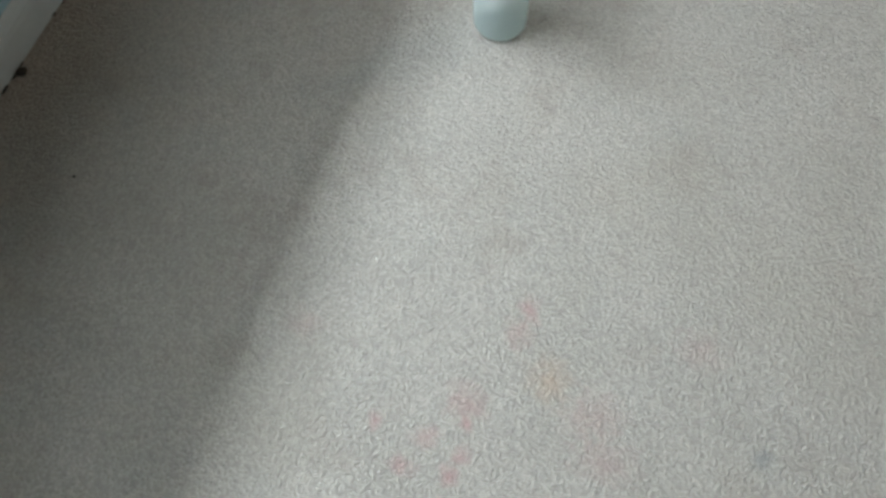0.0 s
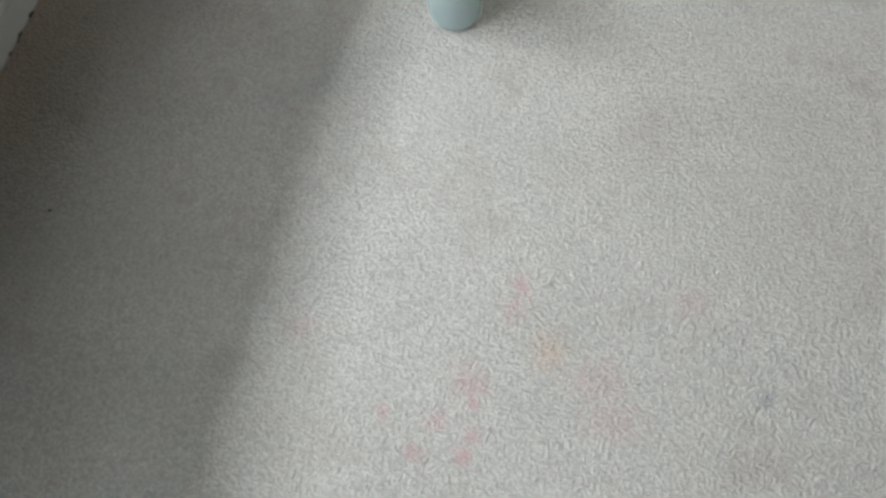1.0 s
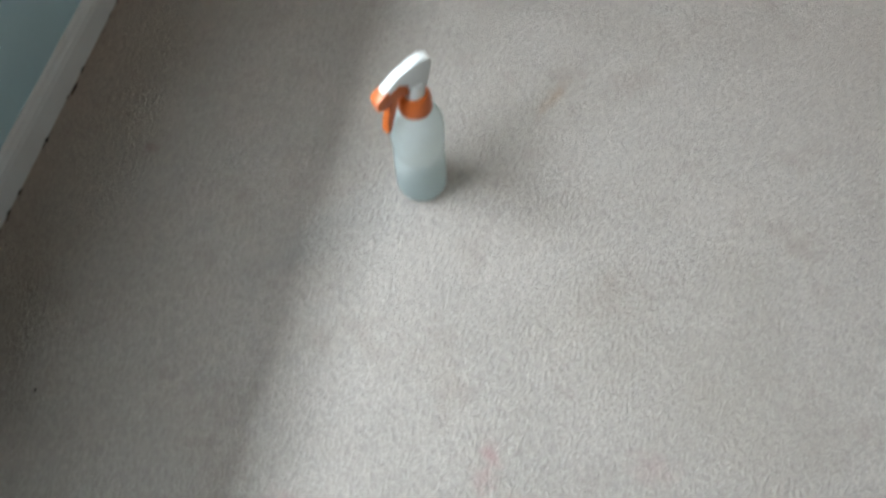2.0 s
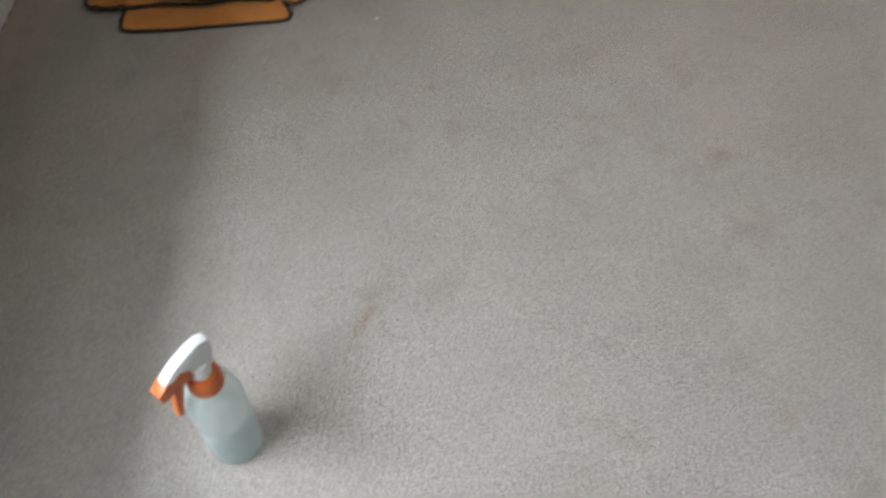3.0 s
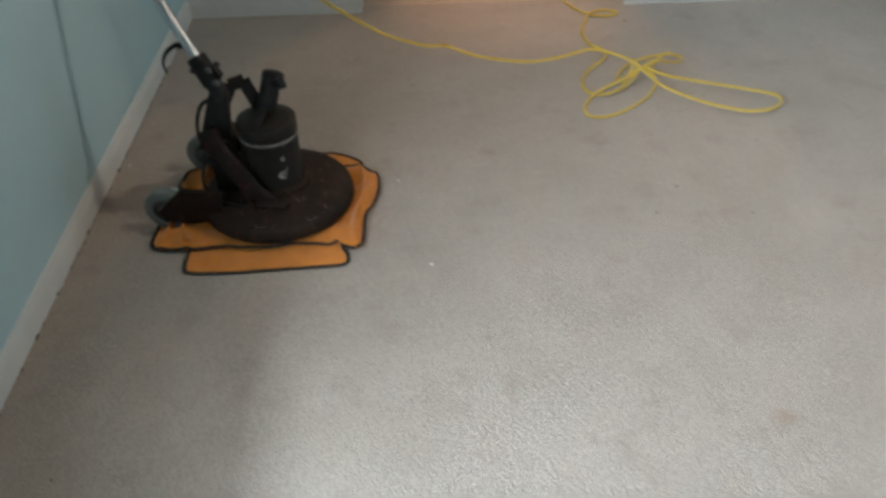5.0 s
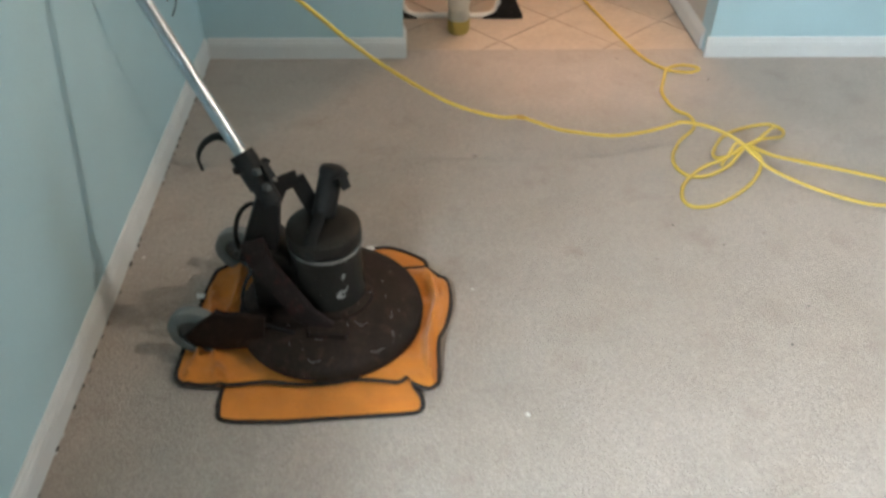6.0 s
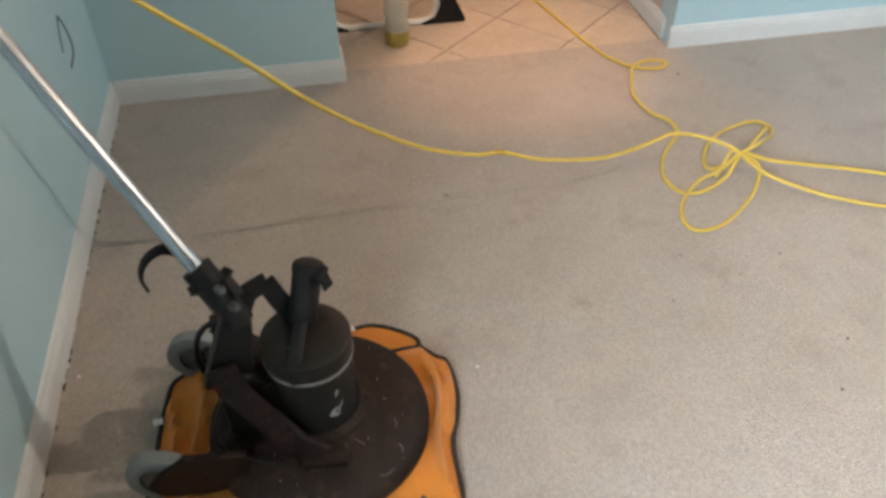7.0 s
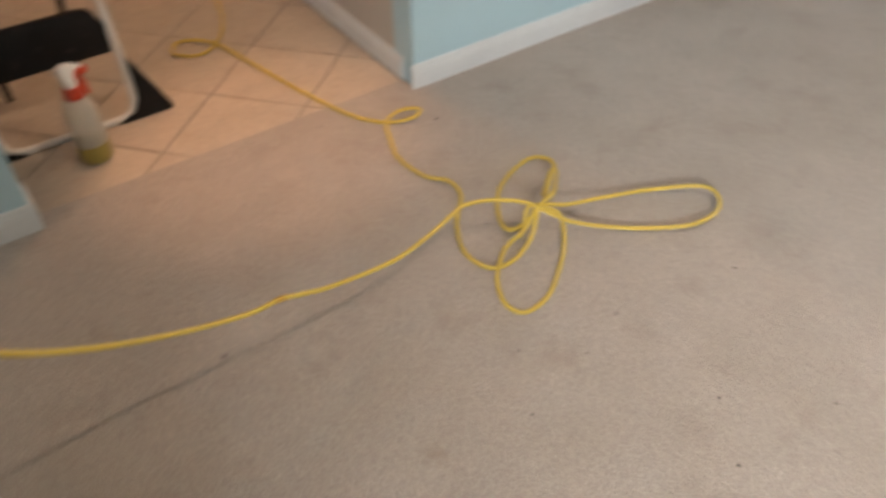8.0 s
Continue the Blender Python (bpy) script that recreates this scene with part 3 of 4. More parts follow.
sweep(bm, [A, A + AXIS * 0.01, PB - AXIS * 0.03, PB - AXIS * 0.02], 0.025, 0.025, 20)
mp("handle_socket", bm, M_black)
bm = bmesh.new()
sweep(bm, [A + (PB - A) * 0.35, A + (PB - A) * 0.38, A + (PB - A) * 0.97, PB], 0.0295, 0.0295, 20)
beam(bm, A + (PB - A) * 0.45 + Vector((0.03, -0.01, 0.01)), A + (PB - A) * 0.75 + Vector((0.03, -0.01, 0.01)), 0.02, 0.03, 0.004)
mp("clamp", bm, M_black)
for k in (0.5, 0.8):
    q = A + (PB - A) * k
    bm = bmesh.new()
    beam(bm, q + Vector((0.02, -0.03, 0.0)), q + Vector((0.034, -0.044, 0.004)), 0.014, 0.014, 0.003)
    mp("bolt", bm, M_hub)
TOP = PB + AXIS * 0.80
bm = bmesh.new()
sweep(bm, [A + (PB - A) * 0.8, PB, TOP - AXIS * 0.01, TOP], 0.0155, 0.0155, 24)
mp("handle_tube", bm, M_steel, "bright chromed steel handle tube")
bm = bmesh.new()
sweep(bm, smooth_line(((0.437, 2.930, 0.498), (0.410, 2.945, 0.530), (0.372, 2.950, 0.545), (0.338, 2.945, 0.528), (0.322, 2.937, 0.497), (0.327, 2.932, 0.466)), 7), 0.0130, 0.0035, 10)
mp("cord_hook", bm, M_black, "curved black cord hook")
bm = bmesh.new()
sweep(bm, smooth_line(((0.470, 2.880, 0.40), (0.425, 2.900, 0.385), (0.390, 2.920, 0.330), (0.375, 2.930, 0.250), (0.400, 2.925, 0.175), (0.440, 2.915, 0.14)), 7), 0.0060, 0.0060, 10)
mp("motor_lead", bm, M_black, "black motor lead")

bm = bmesh.new()
prism(bm, ((0.560, 2.735), (0.648, 2.728), (0.660, 2.752), (0.642, 2.782), (0.575, 2.790), (0.552, 2.765)), 2, 0.090, 0.116, 0.006)
mp("arm_foot", bm, M_housing, "grimy foot of the arm on the housing")
bm = bmesh.new()
sweep(bm, smooth_line(((0.452, 2.840, 0.262), (0.416, 2.812, 0.230), (0.398, 2.796, 0.170), (0.418, 2.786, 0.118), (0.470, 2.772, 0.100), (0.520, 2.752, 0.100)), 7), 0.0048, 0.0048, 10)
mp("motor_lead", bm, M_black, "black lead looping to the housing")
for dx, dy, dz in ((-0.030, -0.012, 0.012), (0.022, 0.026, 0.010)):
    q = A + (PB - A) * 0.62
    bm = bmesh.new()
    beam(bm, q, q + Vector((dx, dy, dz)) * 1.35, 0.022, 0.007, 0.002)
    mp("wing_screw", bm, M_black)

# wheels on their brackets
for wx, wy in ((0.272, 2.792), (0.335, 3.108)):
    ax = Vector((0.17, 0.985, 0)).normalized()
    turn = math.degrees(math.atan2(ax.y, ax.x))
    m = Matrix.Translation((wx, wy, 0.0745)) @ pose(0, 0, 0, 0, 0, turn) @ pose(0, 0, 0, 0, 90, 0)
    bm = bmesh.new()
    lathe(bm, ((0.044, -0.017), (0.063, -0.019), (0.0715, -0.014), (0.0735, 0.0), (0.0715, 0.014), (0.063, 0.019), (0.044, 0.017), (0.044, -0.017)), 40, m)
    wheel = mp("wheel", bm, M_wheel, "grey rubber transport wheel")
    bm = bmesh.new()
    lathe(bm, ((0, -0.014), (0.012, -0.022), (0.016, -0.014), (0.0445, -0.010), (0.0445, 0.010), (0.016, 0.014), (0.012, 0.022), (0, 0.014)), 32, m)
    mp("hub", bm, M_hub, "dark wheel hub", parent=wheel)
    inner = Vector((wx, wy, 0.068)) - ax * 0.032 * (1 if wy < 2.9 else -1)
    to = Vector((0.425, 2.80 if wy < 2.9 else 3.03, 0.078))
    bm = bmesh.new()
    if wy < 2.9:
        prism(bm, ((0.250, 0.090), (0.288, 0.128), (0.318, 0.152), (0.340, 0.176), (0.356, 0.160), (0.405, 0.162), (0.455, 0.150), (0.440, 0.050), (0.345, 0.042), (0.272, 0.056)), 1, 2.752, 2.767, 0.004)
        beam(bm, (0.36, 2.772, 0.088), (0.45, 2.82, 0.085), 0.05, 0.055, 0.008)
        mp("axle_bracket", bm, M_housing, "dark wedge-shaped plate carrying the wheel")
        continue
    beam(bm, inner + Vector((-0.012, 0, 0.0)), to, 0.030, 0.060, 0.008, w2=0.07)
    beam(bm, inner + Vector((0.02, 0, 0.030)), to + Vector((-0.02, 0, 0.03)), 0.045, 0.045, 0.010, w2=0.07)
    beam(bm, inner + Vector((0.055, 0, 0.045)), inner + Vector((0.040, 0, 0.092)), 0.05, 0.03, 0.006, up=(0, 1, 0), w2=0.02)
    mp("axle_bracket", bm, M_housing)


# ---- orange towels under the machine ----
def towel(outline, z, height, seed, label, folds=()):
    """A cloth with soft ridges, its rim lying on the support, and a dark hem round it."""
    rim = smooth_line([(x, y, 0) for x, y in outline], 6, True)
    mid = sum(rim, Vector()) / len(rim)
    ob = thing("microfibre_towel", (mid.x, mid.y, 0), label, "towel", "towels under the machine")
    rings, n = 22, len(rim)

    def at(p, t):
        q = p * 9 + Vector((seed, 0, seed))
        ridge = 1.1 * abs(noise.noise(Vector((q.x * 1.9 + 0.5 * q.y, q.y * 0.6, seed)))) + 0.45 * noise.noise(q * 2.3)
        for fx, fy, w in folds:
            ridge += 1.5 * math.exp(-((p.x - fx - 0.012 * math.sin(17 * p.y + fy)) / w) ** 2)
        return z + max(0.0, 0.25 + ridge) * height * min(1.0, (1 - t) * 6 + 0.25)
    bm = bmesh.new()
    top = []
    for r in range(1, rings + 1):
        t = (r / rings) ** 0.8
        row = []
        for p in rim:
            q = mid + (p - mid) * t
            row.append(bm.verts.new(Vector((q.x - mid.x, q.y - mid.y, at(q, t)))))
        top.append(row)
    c = bm.verts.new((0, 0, at(mid, 0)))
    for k in range(n):
        bm.faces.new((c, top[0][k], top[0][(k + 1) % n]))
        for a, b in zip(top, top[1:]):
            bm.faces.new((a[k], b[k], b[(k + 1) % n], a[(k + 1) % n]))
    low = [bm.verts.new((v.co.x, v.co.y, z - 0.003)) for v in top[-1]]
    for k in range(n):
        bm.faces.new((top[-1][k], low[k], low[(k + 1) % n], top[-1][(k + 1) % n]))
    bm.faces.new(low)
    part("cloth", bm, M_towel, ob)
    bm = bmesh.new()
    line = [Vector((p.x - mid.x, p.y - mid.y, at(p, 1) + 0.0005)) for p in rim]
    sweep(bm, line, 0.0060, 0.0042, 8, True)
    part("hem", bm, M_hem, ob, "dark stitched hem")
    return ob


flat = towel(((0.366, 2.564), (0.48, 2.557), (0.62, 2.563), (0.74, 2.569), (0.824, 2.578), (0.832, 2.62), (0.812, 2.668), (0.816, 2.75), (0.84, 2.93), (0.85, 3.08),
       (0.853, 3.118), (0.815, 3.155), (0.744, 3.188), (0.66, 3.180), (0.50, 3.185), (0.37, 3.18), (0.355, 2.95), (0.345, 2.66), (0.346, 2.60)),
      0.003, 0.008, 3.0, "orange microfibre towel with dark hem, flat on the carpet")
rumpled = towel(((0.236, 2.680), (0.34, 2.664), (0.45, 2.670), (0.56, 2.660), (0.68, 2.674), (0.77, 2.662), (0.806, 2.684), (0.820, 2.652), (0.858, 2.640), (0.876, 2.672), (0.880, 2.79),
       (0.902, 2.86), (0.917, 2.93), (0.914, 3.01), (0.890, 3.045), (0.846, 3.082), (0.77, 3.085), (0.60, 3.11), (0.42, 3.13), (0.285, 3.105), (0.250, 3.02), (0.238, 2.90), (0.228, 2.77)),
      0.011, 0.019, 7.0, "rumpled orange microfibre towel with dark hem, under the machine",
      ((0.893, 0.5, 0.011), (0.862, 2.0, 0.008), (0.33, 1.0, 0.010), (0.272, 3.0, 0.008)))


for cloth, x, y, z, turn in ((rumpled, 0.238, 2.971, 0.0245, 8), (flat, 0.692, 3.176, 0.0150, 20)):
    bm = bmesh.new()
    beam(bm, (-0.011, 0, 0.0), (0.011, 0, 0.0), 0.017, 0.0016, 0.0005)
    label = part("care_label", bm, M_lint, cloth, "small white sewn label")
    label.location = (x - cloth.location.x, y - cloth.location.y, z)
    label.rotation_euler = (0, radians(6), radians(turn))


# ---- yellow extension cord ----
cord = thing("extension_cord", (2.02, 3.66, 0), "yellow extension cord hanging from the handle, tangled on the carpet", "cord")


def cord_run(name, points, label="", steps=9):
    bm = bmesh.new()
    sweep(bm, smooth_line(points, steps), 0.0060, 0.0060, 10)
    bmesh.ops.translate(bm, vec=(-2.02, -3.66, 0), verts=bm.verts)
    return part(name, bm, M_cord, cord, label)


cord_run("hanging_run", (TOP + Vector((0.01, 0.0, -0.01)), (0.20, 3.28, 1.025), (0.40, 3.32, 0.828), (0.53, 3.37, 0.690), (0.67, 3.40, 0.545), (0.80, 3.455, 0.418), (0.95, 3.53, 0.289), (1.09, 3.556, 0.230),
                         (1.165, 3.562, 0.224), (1.22, 3.572, 0.198), (1.31, 3.593, 0.156), (1.48, 3.618, 0.118), (1.60, 3.645, 0.115), (1.70, 3.670, 0.127), (1.735, 3.676, 0.133), (1.80, 3.668, 0.126), (1.87, 3.640, 0.112), (1.92, 3.610, 0.095), (1.94, 3.590, 0.080)))
cord_run("hall_run", ((1.90, 5.95, 0.004), (1.80, 5.60, 0.004), (1.71, 5.28, 0.004), (1.62, 5.12, 0.006), (1.53, 5.06, 0.010), (1.455, 5.12, 0.010), (1.50, 5.20, 0.010), (1.60, 5.11, 0.016), (1.665, 4.89, 0.006), (1.729, 4.61, 0.005), (1.788, 4.40, 0.007),
                      (1.86, 4.29, 0.008), (1.945, 4.25, 0.016), (1.985, 4.275, 0.020), (1.93, 4.305, 0.020), (1.858, 4.275, 0.020), (1.825, 4.20, 0.008), (1.795, 4.10, 0.006), (1.808, 3.975, 0.010), (1.850, 3.91, 0.014), (1.843, 3.835, 0.012),
                      (1.765, 3.745, 0.008), (1.715, 3.635, 0.007), (1.735, 3.548, 0.007), (1.80, 3.530, 0.014), (1.870, 3.550, 0.036), (1.912, 3.580, 0.064), (1.940, 3.605, 0.085)))
cord_run("loop", ((1.94, 3.605, 0.085), (1.985, 3.600, 0.112), (2.07, 3.685, 0.062), (2.135, 3.755, 0.024), (2.165, 3.82, 0.010), (2.125, 3.862, 0.008), (2.02, 3.835, 0.008), (1.93, 3.772, 0.012), (1.868, 3.678, 0.012), (1.862, 3.622, 0.022), (1.90, 3.600, 0.052), (1.94, 3.605, 0.078)))
cord_run("loop", ((1.94, 3.605, 0.078), (1.985, 3.580, 0.058), (1.985, 3.548, 0.030), (1.925, 3.475, 0.010), (1.806, 3.387, 0.006), (1.715, 3.370, 0.006), (1.690, 3.42, 0.006), (1.722, 3.50, 0.010), (1.80, 3.570, 0.022), (1.87, 3.578, 0.050), (1.93, 3.600, 0.09)))
cord_run("long_loop", ((1.93, 3.600, 0.090), (1.965, 3.575, 0.062), (2.02, 3.530, 0.034), (2.118, 3.458, 0.018), (2.20, 3.402, 0.016), (2.287, 3.350, 0.022), (2.372, 3.345, 0.030), (2.424, 3.386, 0.034), (2.421, 3.450, 0.030), (2.292, 3.526, 0.026), (2.137, 3.574, 0.036), (2.03, 3.588, 0.056), (1.95, 3.605, 0.085)))
bm = bmesh.new()
sweep(bm, smooth_line(((1.948, 3.596, 0.070), (1.985, 3.630, 0.086), (2.025, 3.662, 0.099), (2.056, 3.685, 0.104), (2.060, 3.694, 0.098), (2.040, 3.684, 0.086), (1.995, 3.650, 0.066)), 6), 0.0050, 0.0050, 10)
sweep(bm, smooth_line(((1.868, 3.590, 0.012), (1.888, 3.600, 0.050), (1.905, 3.610, 0.086), (1.925, 3.606, 0.092), (1.948, 3.596, 0.074)), 6), 0.0055, 0.0055, 10)
bmesh.ops.translate(bm, vec=(-2.02, -3.66, 0), verts=bm.verts)
part("knot", bm, M_cord, cord, "loose knot of yellow cord with bights sticking up")
bm = bmesh.new()
sweep(bm, [Vector((1.150, 3.5605, 0.2262)), Vector((1.165, 3.562, 0.2240)), Vector((1.180, 3.565, 0.2180))], 0.0070, 0.0070, 12)
bmesh.ops.translate(bm, vec=(-2.02, -3.66, 0), verts=bm.verts)
part("cord_tape", bm, material("brown_tape", (0.50, 0.31, 0.04), 0.6), cord, "worn tape round the cord")


# ---- spray bottles ----
def spray_bottle(place, turn, size, tall, body, trim, label, liquid=0.0):
    """Round bottle, collar, pump head, nozzle and trigger; the nozzle points along +x."""
    ob = thing("spray_bottle", place, label, "spray bottle", "spray bottles", turn)
    S = Matrix.Diagonal((size, size, tall, 1))
    bm = bmesh.new()
    lathe(bm, ((0, 0.004), (0.038, 0.002), (0.045, 0.004), (0.0492, 0.012), (0.0500, 0.03), (0.0500, 0.080), (0.0490, 0.092), (0.0455, 0.099), (0.0440, 0.106), (0.0455, 0.113), (0.0492, 0.120), (0.0505, 0.135),
               (0.0505, 0.156), (0.0490, 0.174), (0.0440, 0.192), (0.035, 0.204), (0.0235, 0.211), (0.0195, 0.216), (0.0195, 0.226), (0, 0.226)), 56, S)
    b = part("bottle", bm, body, ob, "translucent plastic bottle body")
    if liquid:
        bm = bmesh.new()
        lathe(bm, ((0.0440, 0.0025), (0.0502, 0.011), (0.0510, 0.03), (0.0510, liquid), (0.0480, liquid), (0.0480, 0.03), (0.0470, 0.012), (0.0430, 0.006), (0.0440, 0.0025)), 56, S)
        part("liquid_level", bm, M_liquid, b, "yellow cleaner filling the bottom")
    bm = bmesh.new()
    rows = [(0.021, 0.211), (0.0295, 0.212), (0.0305, 0.216), (0.0285, 0.240), (0.024, 0.246), (0.014, 0.247), (0.014, 0.242), (0.021, 0.238), (0.021, 0.211)]
    lathe(bm, rows, 40, S)
    part("collar", bm, trim, ob, "coloured screw collar")
    bm = bmesh.new()
    lathe(bm, ((0, 0.242), (0.0185, 0.242), (0.0190, 0.254), (0.0165, 0.270), (0, 0.272)), 28, S)
    hood = ((-0.019, 0.258), (-0.027, 0.276), (-0.033, 0.302), (-0.029, 0.314), (-0.015, 0.319), (0.006, 0.315), (0.034, 0.302), (0.060, 0.287), (0.064, 0.281), (0.054, 0.276), (0.030, 0.286), (0.018, 0.280), (0.012, 0.260))
    prism(bm, [(a * size, c * tall) for a, c in hood], 1, -0.0108 * size, 0.0108 * size, 0.004 * size)
    part("pump_head", bm, M_whiteplastic, ob, "white pump head")
    bm = bmesh.new()
    prism(bm, [(a * size, c * tall) for a, c in ((0.050, 0.262), (0.052, 0.285), (0.063, 0.284), (0.079, 0.271), (0.077, 0.255), (0.064, 0.254))], 1, -0.0135 * size, 0.0135 * size, 0.004 * size)
    part("nozzle", bm, trim, ob, "ribbed coloured nozzle")
    bm = bmesh.new()
    prism(bm, [(a * size, c * tall) for a, c in ((0.030, 0.276), (0.048, 0.274), (0.051, 0.252), (0.060, 0.222), (0.066, 0.194), (0.056, 0.190), (0.046, 0.224), (0.036, 0.254))], 1, -0.0085 * size, 0.0085 * size, 0.003 * size)
    prism(bm, [(a * size, c * tall) for a, c in ((0.014, 0.258), (0.050, 0.266), (0.054, 0.278), (0.032, 0.289), (0.016, 0.280))], 1, -0.0122 * size, 0.0122 * size, 0.003 * size)
    part("trigger", bm, trim, ob, "coloured trigger lever")
    return ob


spray_bottle((0.812, 1.276, 0), 222, 1.0, 1.12, M_bottle, M_orange, "milky white spray bottle with orange trigger and collar on carpet")
spray_bottle((1.030, 4.665, -0.002), 40, 0.95, 1.05, M_bottle_clear, M_red, "cloudy spray bottle with red-orange trim and yellow cleaner", 0.062)


# ---- step stool in the hall ----
stool = thing("step_stool", (1.0, 4.81, -0.002), "white tubular step stool with black treads and feet on tiles", "step stool")


def sp(name, bm, mat, label=""):
    return part(name, bm, mat, stool, label)


bm = bmesh.new()
sweep(bm, smooth_line(((-0.20, 0.09, 0.80), (-0.21, 0.05, 0.45), (-0.215, 0.01, 0.12), (-0.205, 0.002, 0.045), (-0.165, 0, 0.016), (-0.08, 0, 0.013), (0.0, 0, 0.013), (0.09, 0, 0.013), (0.17, 0, 0.016), (0.207, 0.002, 0.045), (0.217, 0.01, 0.12), (0.212, 0.05, 0.45), (0.20, 0.09, 0.80)), 8), 0.0125, 0.0125, 16, up=(0, 1, 0))
sp("front_frame", bm, M_tubewhite, "white bent tube frame")
bm = bmesh.new()
prism(bm, ((-0.200, 0.235), (0.200, 0.235), (0.204, 0.33), (0.17, 0.385), (0.14, 0.392), (-0.14, 0.392), (-0.17, 0.385), (-0.204, 0.33)), 1, 0.028, 0.050, 0.005)
sp("tread", bm, M_black, "black moulded folding tread")
bm = bmesh.new()
beam(bm, (-0.19, 0.08, 0.70), (0.19, 0.08, 0.70), 0.20, 0.022, 0.006)
sp("top_tread", bm, M_black)
for s in (-1, 1):
    bm = bmesh.new()
    prism(bm, [(s * a, c) for a, c in ((0.232, 0.215), (0.330, 0.012), (0.325, 0.0), (0.150, 0.0), (0.150, 0.010), (0.205, 0.030), (0.228, 0.075))], 1, -0.014, 0.020, 0.003)
    sp("foot", bm, M_black, "black rubber foot")
    bm = bmesh.new()
    sweep(bm, [Vector((s * 0.12, 0.36, 0.0)), Vector((s * 0.12, 0.36, 0.012)), Vector((s * 0.14, 0.14, 0.66)), Vector((s * 0.14, 0.13, 0.69))], 0.012, 0.012, 14)
    sp("rear_leg", bm, M_black)


# ---- small marks and scraps ----
bm = bmesh.new()
sweep(bm, smooth_line(((0, 4.100, 0.488), (0, 4.131, 0.443), (0, 4.148, 0.395), (0, 4.140, 0.355), (0, 4.066, 0.338)), 6), 0.0016, 0.0030, 6, up=(1, 0, 0))
sweep(bm, smooth_line(((0, 4.098, 0.480), (0, 4.072, 0.450), (0, 4.045, 0.400)), 6), 0.0014, 0.0016, 6, up=(1, 0, 0))
bmesh.ops.translate(bm, vec=(XW + 0.0012, 0, 0), verts=bm.verts)
scuff = part("scuff_mark", bm, M_dirt)
tagged(scuff, "dark looping scuff mark on the aqua wall", "scuff mark")


def scrap(name, x, y, r, mat, label, category, z=0.0, seed=0):
    bm = bmesh.new()
    bmesh.ops.create_icosphere(bm, subdivisions=2, radius=r)
    for v in bm.verts:
        v.co *= 1 + 0.5 * noise.noise(v.co * (1.2 / r) + Vector((seed, 1, 2)))
        v.co.z *= 0.45
    bmesh.ops.translate(bm, vec=(0, 0, r * 0.40), verts=bm.verts)
    ob = part(name, bm, mat)
    ob.location = (x, y, z)
    return tagged(ob, label, category)


scrap("lint_fluff", 1.085, 2.565, 0.0055, M_lint, "tiny white lint fluff on the carpet", "lint")
scrap("lint_fluff", 0.983, 3.007, 0.0035, M_lint, "tiny white lint fluff on the carpet", "lint", seed=4)
scrap("lint_fluff", 0.034, 3.161, 0.0045, M_lint, "white lint fluff lying near the baseboard", "lint", seed=6)
scrap("dirt_clump", 0.012, 0.905, 0.010, M_dirt, "dark fluff clump against the baseboard", "dirt")
for k, (x, y, r) in enumerate(((0.21, 0.74, 0.003), (0.196, 1.861, 0.003), (1.442, 2.287, 0.003), (2.480, 2.601, 0.003), (1.911, 2.917, 0.004), (1.810, 2.775, 0.004), (1.898, 3.239, 0.003), (1.755, 3.186, 0.003),
                               (1.679, 4.401, 0.003), (2.012, 4.217, 0.005), (2.266, 3.180, 0.004), (2.113, 2.756, 0.003), (1.535, 3.124, 0.003), (1.590, 0.690, 0.003), (1.625, 3.285, 0.003))):
    tagged(scrap("dirt_crumb", x, y, r, M_dirt, "tiny dark crumb lying on the carpet", "dirt", seed=k), group="crumbs on the carpet")
bm = bmesh.new()
random.seed(5)
y = 0.5
while y < 4.35:
    g = bmesh.ops.create_icosphere(bm, subdivisions=1, radius=random.uniform(0.002, 0.0055))["verts"]
    bmesh.ops.scale(bm, vec=(0.7, random.uniform(1, 3), 0.6), verts=g)
    bmesh.ops.translate(bm, vec=(random.uniform(0.001, 0.006), y, 0.002), verts=g)
    y += random.choice((0.015, 0.03, 0.05, 0.12))
dust = part("dust_line", bm, M_dirt)
bm = bmesh.new()
y = 1.9
while y < 4.3:
    g = bmesh.ops.create_icosphere(bm, subdivisions=1, radius=random.uniform(0.0025, 0.006))["verts"]
    for v in g:
        v.co *= 1 + 0.4 * noise.noise(v.co * 300 + Vector((y, 0, 0)))
    bmesh.ops.scale(bm, vec=(0.8, random.uniform(1, 2.2), 0.6), verts=g)
    bmesh.ops.translate(bm, vec=(random.uniform(0.000, 0.005), y, random.uniform(0.002, 0.008)), verts=g)
    y += random.choice((0.03, 0.05, 0.09, 0.2))
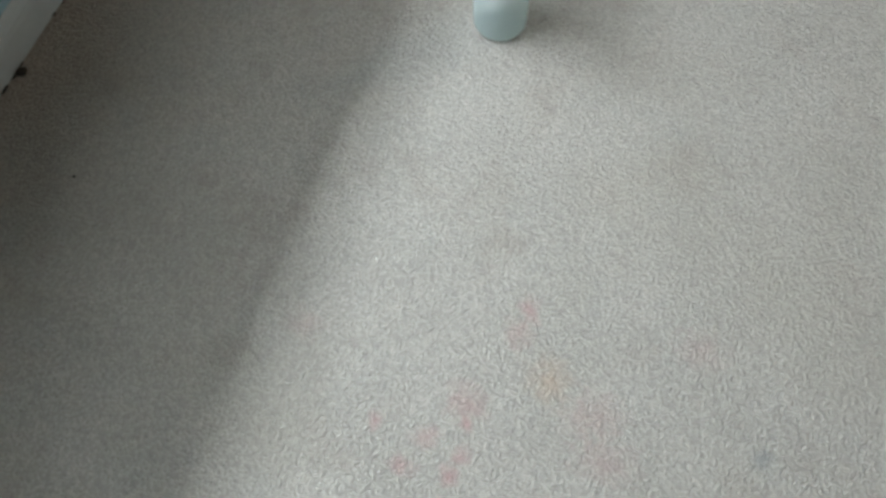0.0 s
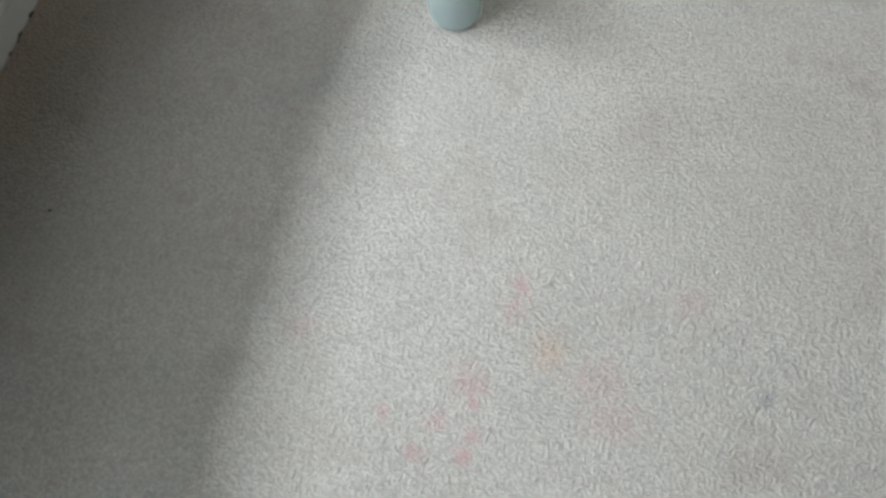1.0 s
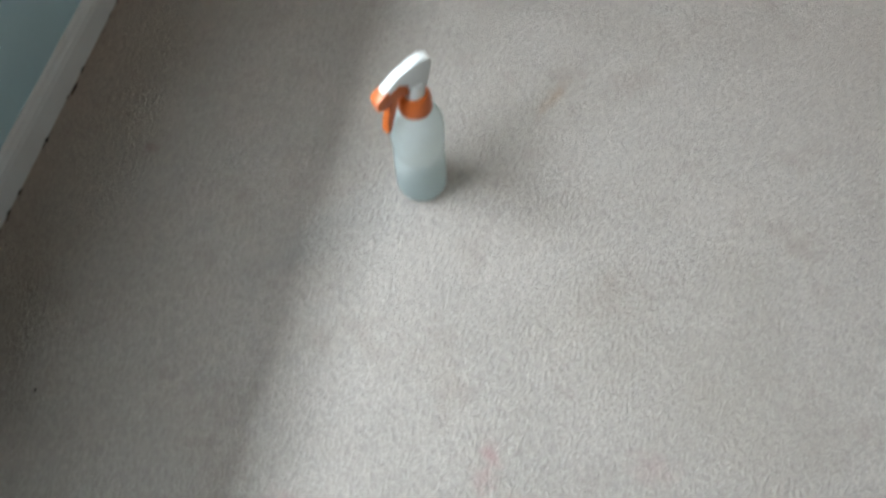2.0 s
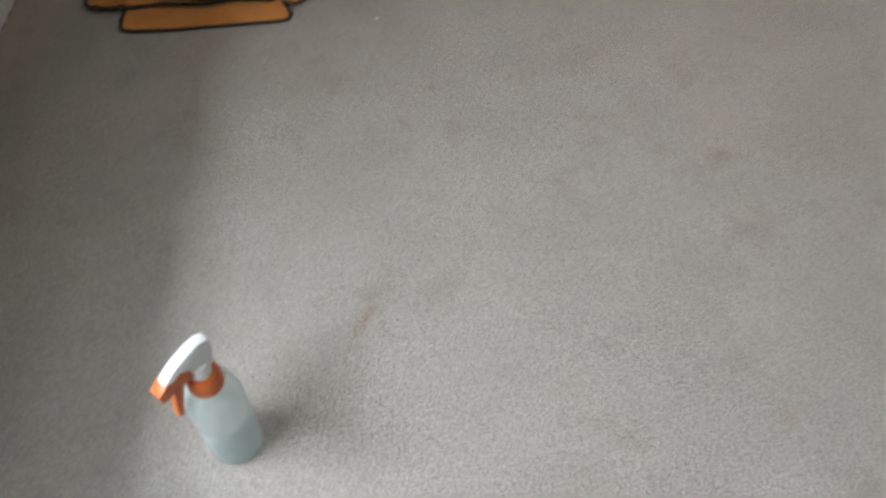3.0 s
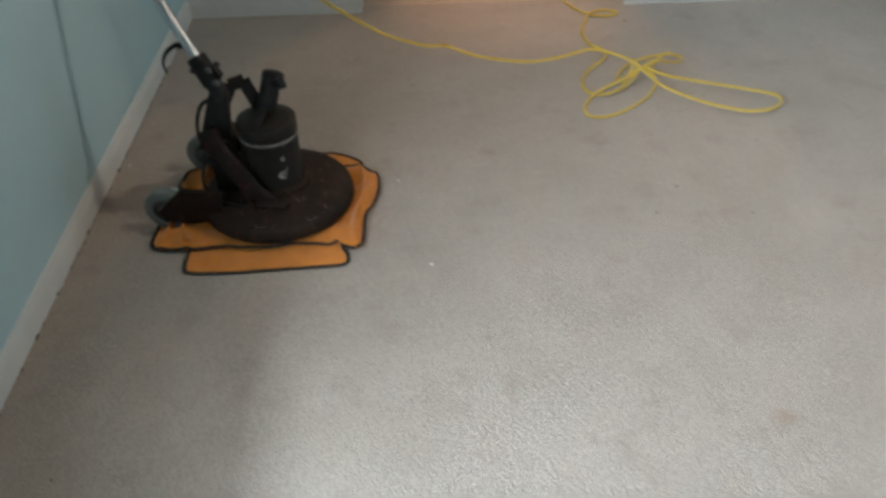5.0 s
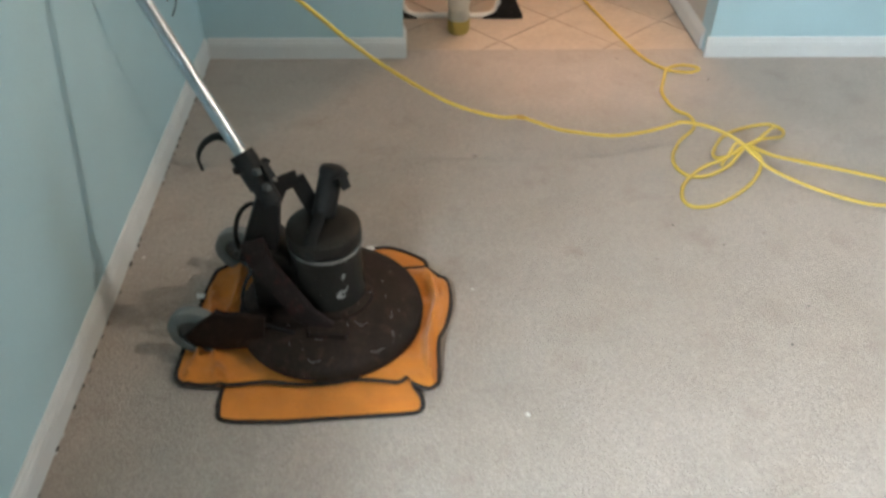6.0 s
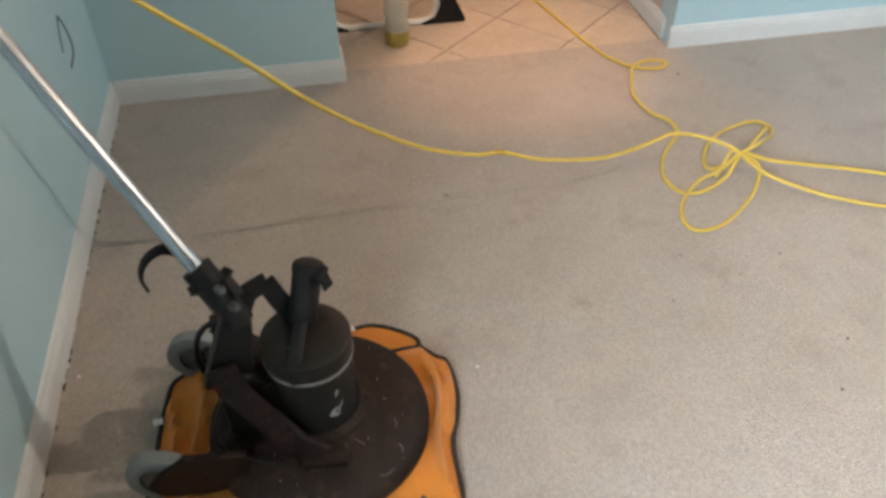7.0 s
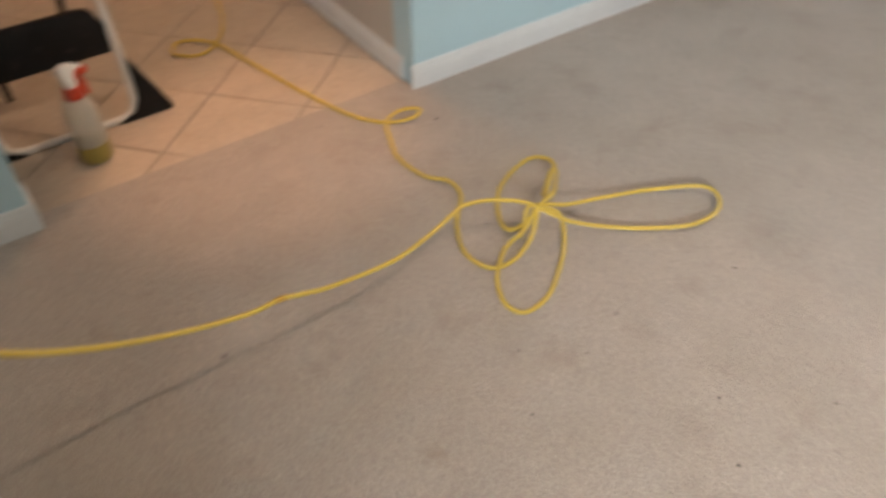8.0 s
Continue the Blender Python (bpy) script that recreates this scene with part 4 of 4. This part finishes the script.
flakes = part("paint_flakes", bm, M_white)
tagged(flakes, "ragged white paint flakes along the baseboard's foot", "paint flakes", kind="stuff")
tagged(dust, "dark dust specks caught along the baseboard", "dust", kind="stuff")

# ---- hall floor tiles, laid on the diagonal ----
bm = bmesh.new()
box(bm, HX0, DR + 0.003, 4.488, HY1, -0.06, -0.007)
tiles = structure("floor_hall", bm, M_grout, "beige ceramic tiles laid diagonally with dark grout", "tile floor")
U, V = Vector((math.cos(radians(42)), math.sin(radians(42)))), Vector((-math.sin(radians(42)), math.cos(radians(42))))
STEP, GAP = 0.347, 0.0055


def clip(poly, a, b, c):
    """Keeps the part of the outline where a x + b y <= c."""
    out = []
    for k, p in enumerate(poly):
        q = poly[(k + 1) % len(poly)]
        dp, dq = a * p.x + b * p.y - c, a * q.x + b * q.y - c
        if dp <= 0:
            out.append(p)
        if dp * dq < 0:
            out.append(p + (q - p) * (dp / (dp - dq)))
    return out


for i in range(-14, 15):
    for j in range(-14, 15):
        u0, v0 = 3.955 + i * STEP, 2.243 + j * STEP
        poly = [U * (u0 + a) + V * (v0 + b) for a, b in ((GAP / 2, GAP / 2), (STEP - GAP / 2, GAP / 2), (STEP - GAP / 2, STEP - GAP / 2), (GAP / 2, STEP - GAP / 2))]
        for a, b, c in ((0, -1, -4.4885), (0, 1, HY1 - 0.002), (1, 0, DR - 0.012), (-1, 0, -HX0 - 0.002)):
            poly = clip(poly, a, b, c) if poly else poly
        if len(poly) < 3:
            continue
        bm = bmesh.new()
        lo = [bm.verts.new((p.x, p.y, -0.009)) for p in poly]
        mid = sum(poly, Vector((0, 0))) / len(poly)
        hi = [bm.verts.new((p.x, p.y, -0.0035)) for p in poly]
        tp = [bm.verts.new((*(p + (mid - p).normalized() * 0.002), -0.002)) for p in poly]
        n = len(poly)
        for a, b in ((lo, hi), (hi, tp)):
            for k in range(n):
                bm.faces.new((a[k], a[(k + 1) % n], b[(k + 1) % n], b[k]))
        bm.faces.new(tp)
        part("tile", bm, M_tile, tiles, smooth=False)
